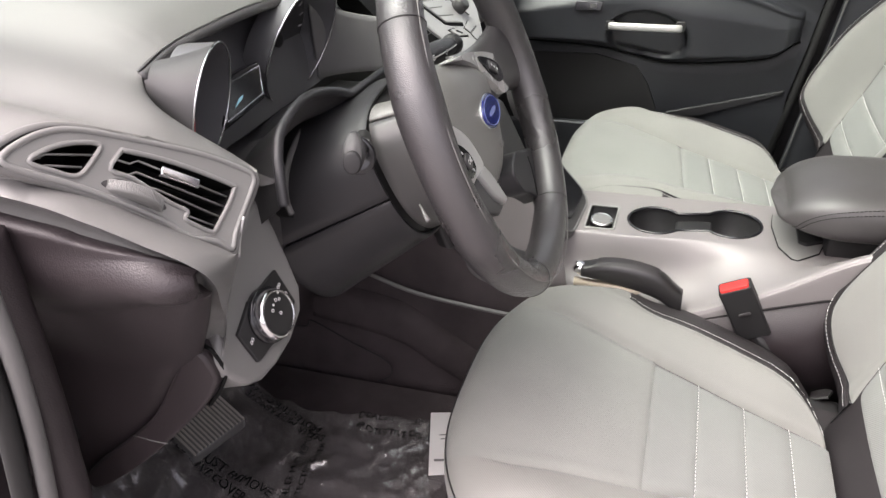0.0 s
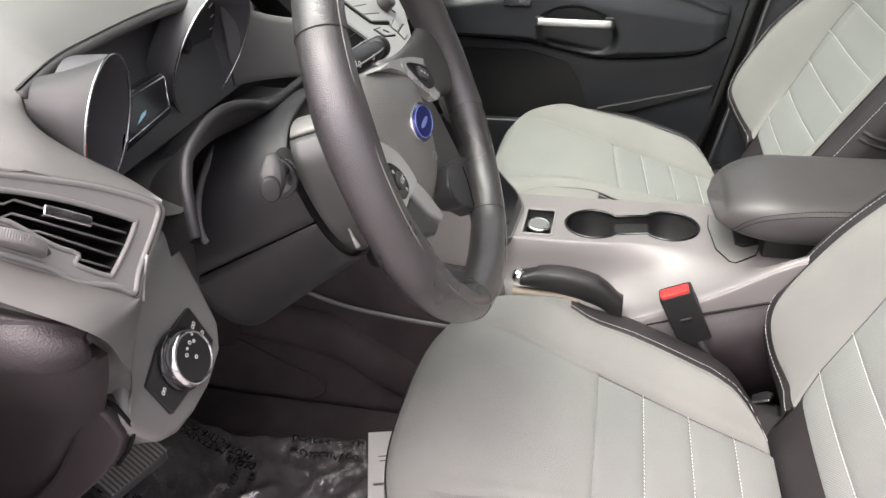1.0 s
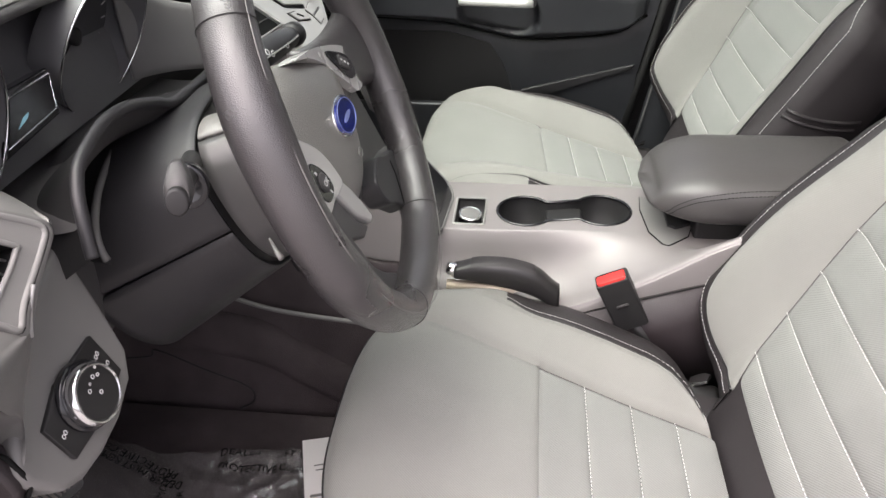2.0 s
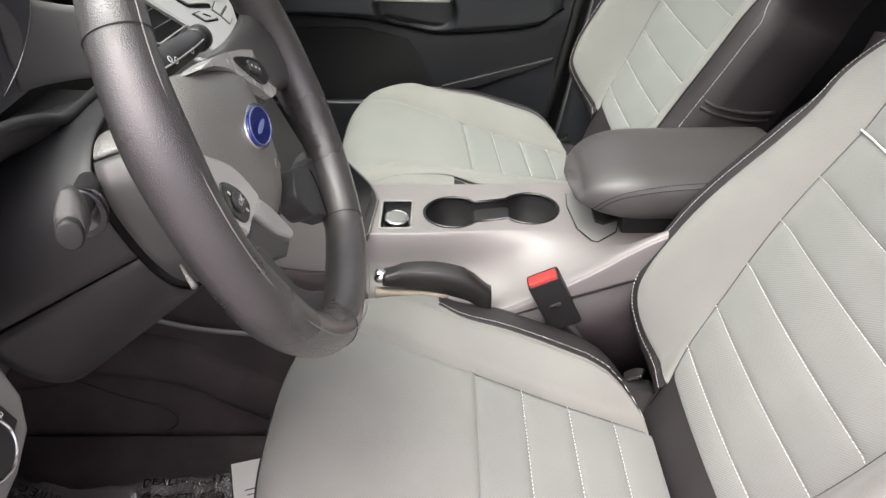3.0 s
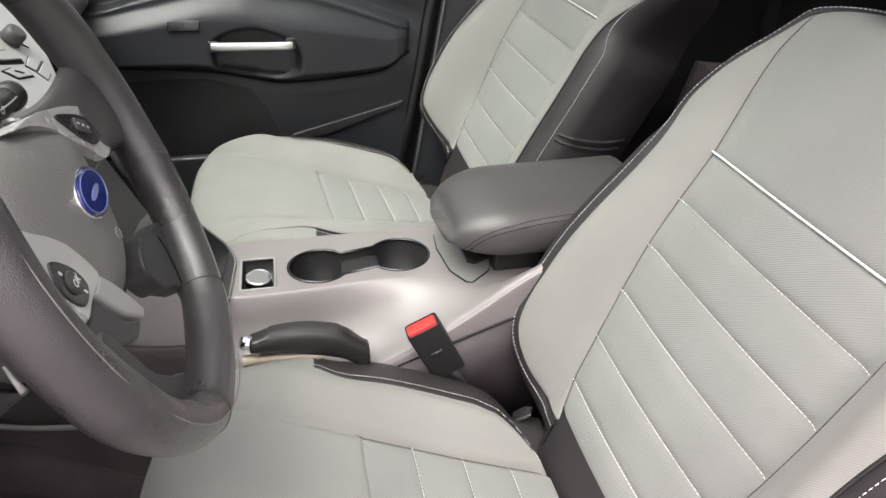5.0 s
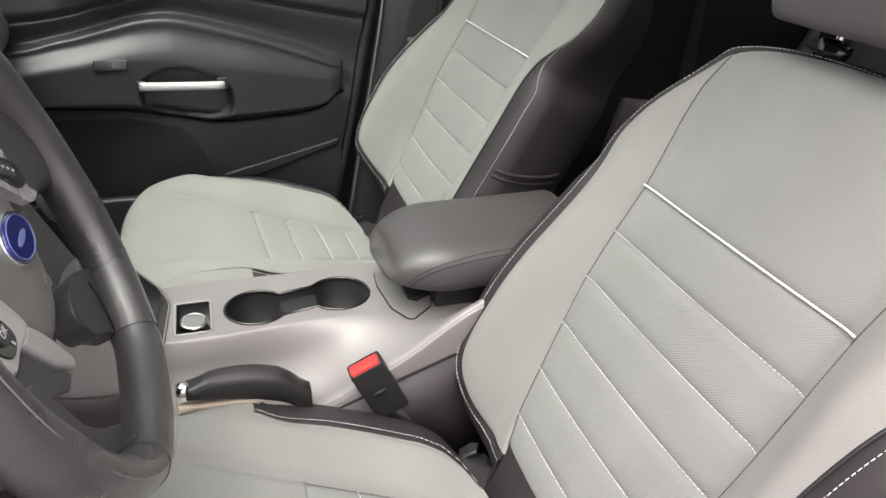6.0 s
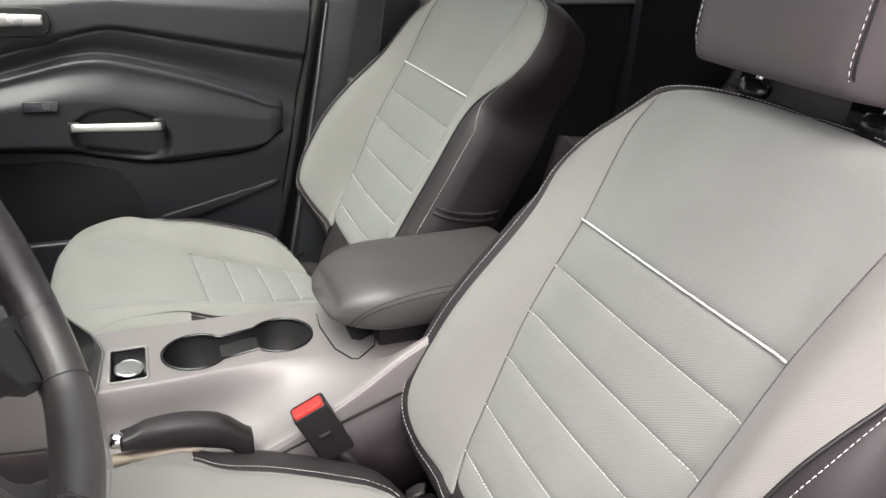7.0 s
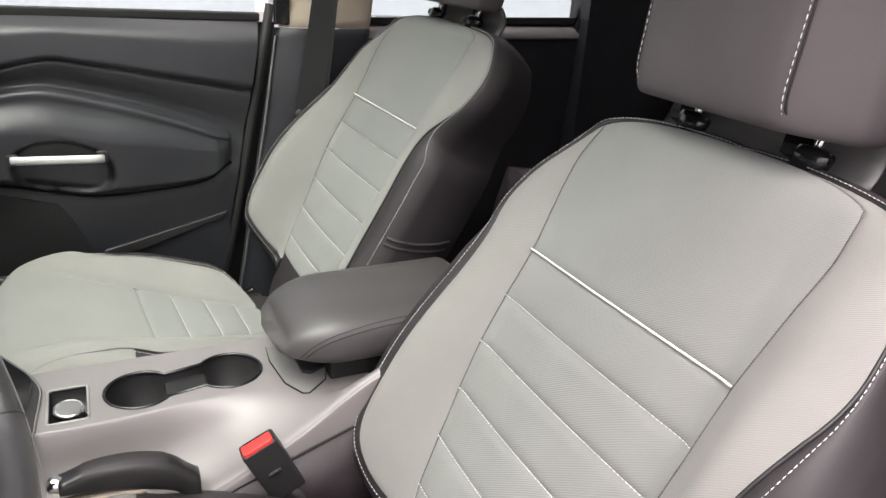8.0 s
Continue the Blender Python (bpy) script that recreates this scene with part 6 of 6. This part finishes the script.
    part("groove", tube([F @ Vector((x, y, 0.0004)) for x, y in ((0.060, 0.10), (0.085, 0.055), (0.100, 0.020))], 0.0009, 6), INK, st)
    for k in range(3):
        part("button_line", tube([F @ Vector((0.078 + 0.012 * math.cos(g) - 0.012 * k, 0.022 + 0.024 * k + 0.012 * math.sin(g), 0.0004)) for g in [radians(200 + 12 * j) for j in range(11)]], 0.0007, 5), INK, st)
    part("volume_knob", lathe([(0.0125, 0), (0.0118, 0.014), (0.0105, 0.0165), (0.008, 0.017)], F @ Matrix.Translation((0.086, -0.009, 0.001)), 32), DASH_DARK, st, "small dark knob")
    for ring in ([(0.058, -0.040), (0.084, -0.034), (0.099, -0.048), (0.064, -0.0525)], [(0.064, -0.0535), (0.100, -0.049), (0.086, -0.065), (0.066, -0.068)]):
        part("button_surround", slab(ring, 0.003, F @ Matrix.Translation((0, 0, 0.0007))), INK, st, smooth=False)
        c_ = sum((Vector(k) for k in ring), Vector((0, 0))) / 4
        part("button", slab([tuple(c_ + (Vector(k) - c_) * 0.9) for k in ring], 0.005, F @ Matrix.Translation((0, 0, 0.002))), STACK, st, bevel=0.001)
    ring = [(0.010, -0.028), (0.030, -0.031), (0.055, -0.045), (0.052, -0.055), (0.021, -0.046)]
    part("button_surround", slab(ring, 0.003, F @ Matrix.Translation((0, 0, 0.0007))), INK, st, smooth=False)
    part("button", slab([(0.0335 + (x - 0.0335) * 0.86, -0.041 + (y + 0.041) * 0.82) for x, y in ring], 0.005, F @ Matrix.Translation((0, 0, 0.0025))), STACK, st, bevel=0.001)
    part("button_mark", slab([(0.026, -0.037), (0.030, -0.0365), (0.040, -0.045), (0.037, -0.0455)], 0.0004, F @ Matrix.Translation((0, 0, 0.0030))), INK, st, smooth=False)
    part("vent", slab([(-0.020, -0.034), (-0.046, 0.015), (-0.060, 0.10), (-0.13, 0.10), (-0.12, -0.010), (-0.098, -0.031)], 0.03, F @ Matrix.Translation((0, 0, -0.004))), INK, st, "dark air vent", smooth=False)
    for k in range(5):
        part("vent_slat", tube([F @ Vector((-0.112 + 0.003 * k, -0.012 + 0.021 * k, -0.001)), F @ Vector((-0.030 - 0.007 * k, -0.018 + 0.021 * k, -0.001))], 0.0007, 6), DASH_MID, st)
    part("vent_rim", tube([F @ Vector((x, y, 0.0)) for x, y in ((-0.060, 0.10), (-0.046, 0.015), (-0.020, -0.034), (-0.098, -0.031), (-0.12, -0.010))], 0.0013, 8), STACK, st)
    part("stack_base", slab(round_rect(-0.08, 0.08, -0.13, 0.04, 0.02), 0.1, facing((-0.09, 0.0, 0.37), (0.9, -0.05, 0.42))), DASH_DARK, st, bevel=0.01)


dash()


# ---- doorway edge at the driver's side ----
def doorway():
    s = structure("door_frame", tube(curve_pts([(-0.200, -0.768, 0.61), (-0.205, -0.768, 0.53), (-0.212, -0.768, 0.46), (-0.222, -0.768, 0.39), (-0.24, -0.768, 0.25), (-0.25, -0.765, 0.0)], 30), 0.014, 12), DASH_END, "dark door frame trim at the front of the open doorway", "door frame")
    part("seal", tube(curve_pts([(-0.181, -0.79, 0.60), (-0.187, -0.79, 0.53), (-0.20, -0.79, 0.46), (-0.22, -0.79, 0.38), (-0.25, -0.79, 0.25), (-0.27, -0.79, 0.0)], 30), 0.006, 10), DASH_MID, s, "grey rubber door seal")
    part("outer_seal", tube(curve_pts([(-0.195, -0.80, 0.56), (-0.202, -0.80, 0.50), (-0.216, -0.80, 0.44), (-0.235, -0.80, 0.37), (-0.265, -0.80, 0.25), (-0.28, -0.80, 0.0)], 30), 0.007, 10), RUBBER, s, "black outer seal")
    structure("wall_front", box(-0.75, -0.25, -0.80, -0.775, -0.05, 0.60), DASH_END, "dark inner wing panel beside the footwell", "wall", smooth=False)
    structure("kick_panel", box(-0.75, -0.34, -0.71, -0.675, -0.02, 0.30), CARPET, "dark kick panel beside the footwell", "trim", smooth=False)


doorway()


# ---- footwell ----
def footwell():
    f = thing("foot_rest", (-0.5, -0.5, 0.0), "ribbed grey foot rest in the driver's footwell", "foot rest")
    m = facing((-0.422, -0.410, 0.062), (0.25, -0.12, 0.95), (0.35, 0.93, 0.0))
    part("pad", slab(round_rect(-0.030, 0.030, -0.046, 0.046, 0.008), 0.02, m), DASH_MID, f, bevel=0.004)
    for k in range(15):
        part("rib", slab(round_rect(-0.028, 0.028, -0.0014, 0.0017, 0.001, 2), 0.004, m @ Matrix.Translation((0, -0.042 + 0.006 * k, 0.002))), RIB, f, smooth=False)
    ped = thing("brake_pedal", (-0.48, -0.22, 0.08), "dark brake pedal in the shaded footwell", "pedal")
    part("pad", slab(round_rect(-0.05, 0.05, -0.03, 0.03, 0.01), 0.012, facing((-0.47, -0.24, 0.13), (0.8, 0, 0.6))), RUBBER, ped, bevel=0.003)
    part("arm", tube([(-0.48, -0.24, 0.13), (-0.54, -0.25, 0.25), (-0.56, -0.25, 0.4)], 0.01, 8), BLACK, ped)

    def height(x, y):
        q = noise.noise(Vector((x * 9, y * 9, 0.3))) * 0.5 + noise.noise(Vector((x * 22, y * 22, 2.3))) * 0.12 + abs(noise.noise(Vector((x * 14 + y * 9, y * 16 - x * 6, 5.1)))) * 0.5
        lift = 0.10 * ease(-0.36, -0.56, x)
        fold = abs(noise.noise(Vector((x * 20 - y * 9, y * 17 + x * 8, 8.7)))) * 0.020 + abs(noise.noise(Vector((x * 45 + y * 12, y * 40, 1.7)))) * 0.007 + abs(noise.noise(Vector((x * 90, y * 80, 4.2)))) * 0.002
        return 0.020 + 0.010 * q - fold + lift

    mat = thing("protective_film", (-0.3, -0.4, 0.0), "crumpled clear plastic floor cover with black lettering", "floor cover")
    part("film", grid(lambda u, v: Vector((-0.56 + 0.50 * u, -0.69 + (0.395 + 0.012 * math.sin(9 * u) + 0.012 * u) * v, height(-0.56 + 0.5 * u, -0.69 + 0.40 * v))), 170, 140), FILM, mat, "crumpled clear plastic film").visible_shadow = True
    part("floor_mat", box(-0.58, -0.04, -0.70, -0.20, -0.008, 0.0), CARPET, mat, "dark floor mat under the film", smooth=False)

    def line(text, a, b):
        """Lettering that lies on the film from a to b."""
        a, b = Vector(a), Vector(b)
        d = b - a
        o = words("lettering", text, d.length / (0.66 * len(text)), Matrix.Translation((*((a + b) / 2), 0)) @ Matrix.Rotation(math.atan2(d.y, d.x), 4, "Z"), INK, mat)
        off = root_at(mat)
        for v in o.data.vertices:
            w = v.co + off
            v.co.z = height(w.x, w.y) + 0.0028 - off.z + (0.0002 if v.co.z > 0 else 0)

    line("DEALER MUST REMOVE", (-0.518, -0.421), (-0.283, -0.465))
    line("PROTECTIVE COVER", (-0.505, -0.433), (-0.320, -0.481))
    line("DEALER MUST REMOVE", (-0.280, -0.483), (-0.301, -0.321))
    line("PROTECTIVE COVER", (-0.262, -0.489), (-0.271, -0.347))
    line("DEALER MUST REMOVE", (-0.249, -0.300), (-0.060, -0.275))
    line("PROTECTIVE COVER", (-0.243, -0.319), (-0.099, -0.307))
    line("DEALER MUST REMOVE", (-0.262, -0.352), (-0.430, -0.309))
    line("PROTECTIVE COVER", (-0.275, -0.336), (-0.435, -0.294))

    pap = thing("paper_sheet", (-0.09, -0.29, 0.02), "white printed paper sheet lying on the floor cover", "paper")
    pm = Matrix.Translation((-0.057, -0.312, 0.026)) @ Matrix.Rotation(radians(17), 4, "Z")
    sh = grid(lambda u, v: pm @ Vector((-0.058 + 0.14 * u, -0.06 + 0.12 * v, 0.002 * math.sin(3 * u + 2 * v))), 12, 12)
    part("sheet", sh, PAPER, pap, solid=0.0008)
    for k, (x, y, l) in enumerate(((-0.034, 0.012, 0.010), (-0.034, 0.004, 0.008))):
        part("print_line", slab(round_rect(-l, l, -0.0009, 0.0009, 0.0005, 1), 0.0003, pm @ Matrix.Translation((x, y, 0.0036))), DASH, pap, smooth=False)
    part("print_line", slab(round_rect(-0.009, 0.009, -0.002, 0.002, 0.001, 1), 0.0003, pm @ Matrix.Translation((-0.042, -0.036, 0.0036))), DASH, pap, smooth=False)


footwell()


# ---- outside ----
def outside():
    structure("facade", box(-14, 30, 13.0, 13.3, -0.42, 5.0), FACADE, "grey wall far beyond the passenger windows", "facade", smooth=False)


outside()
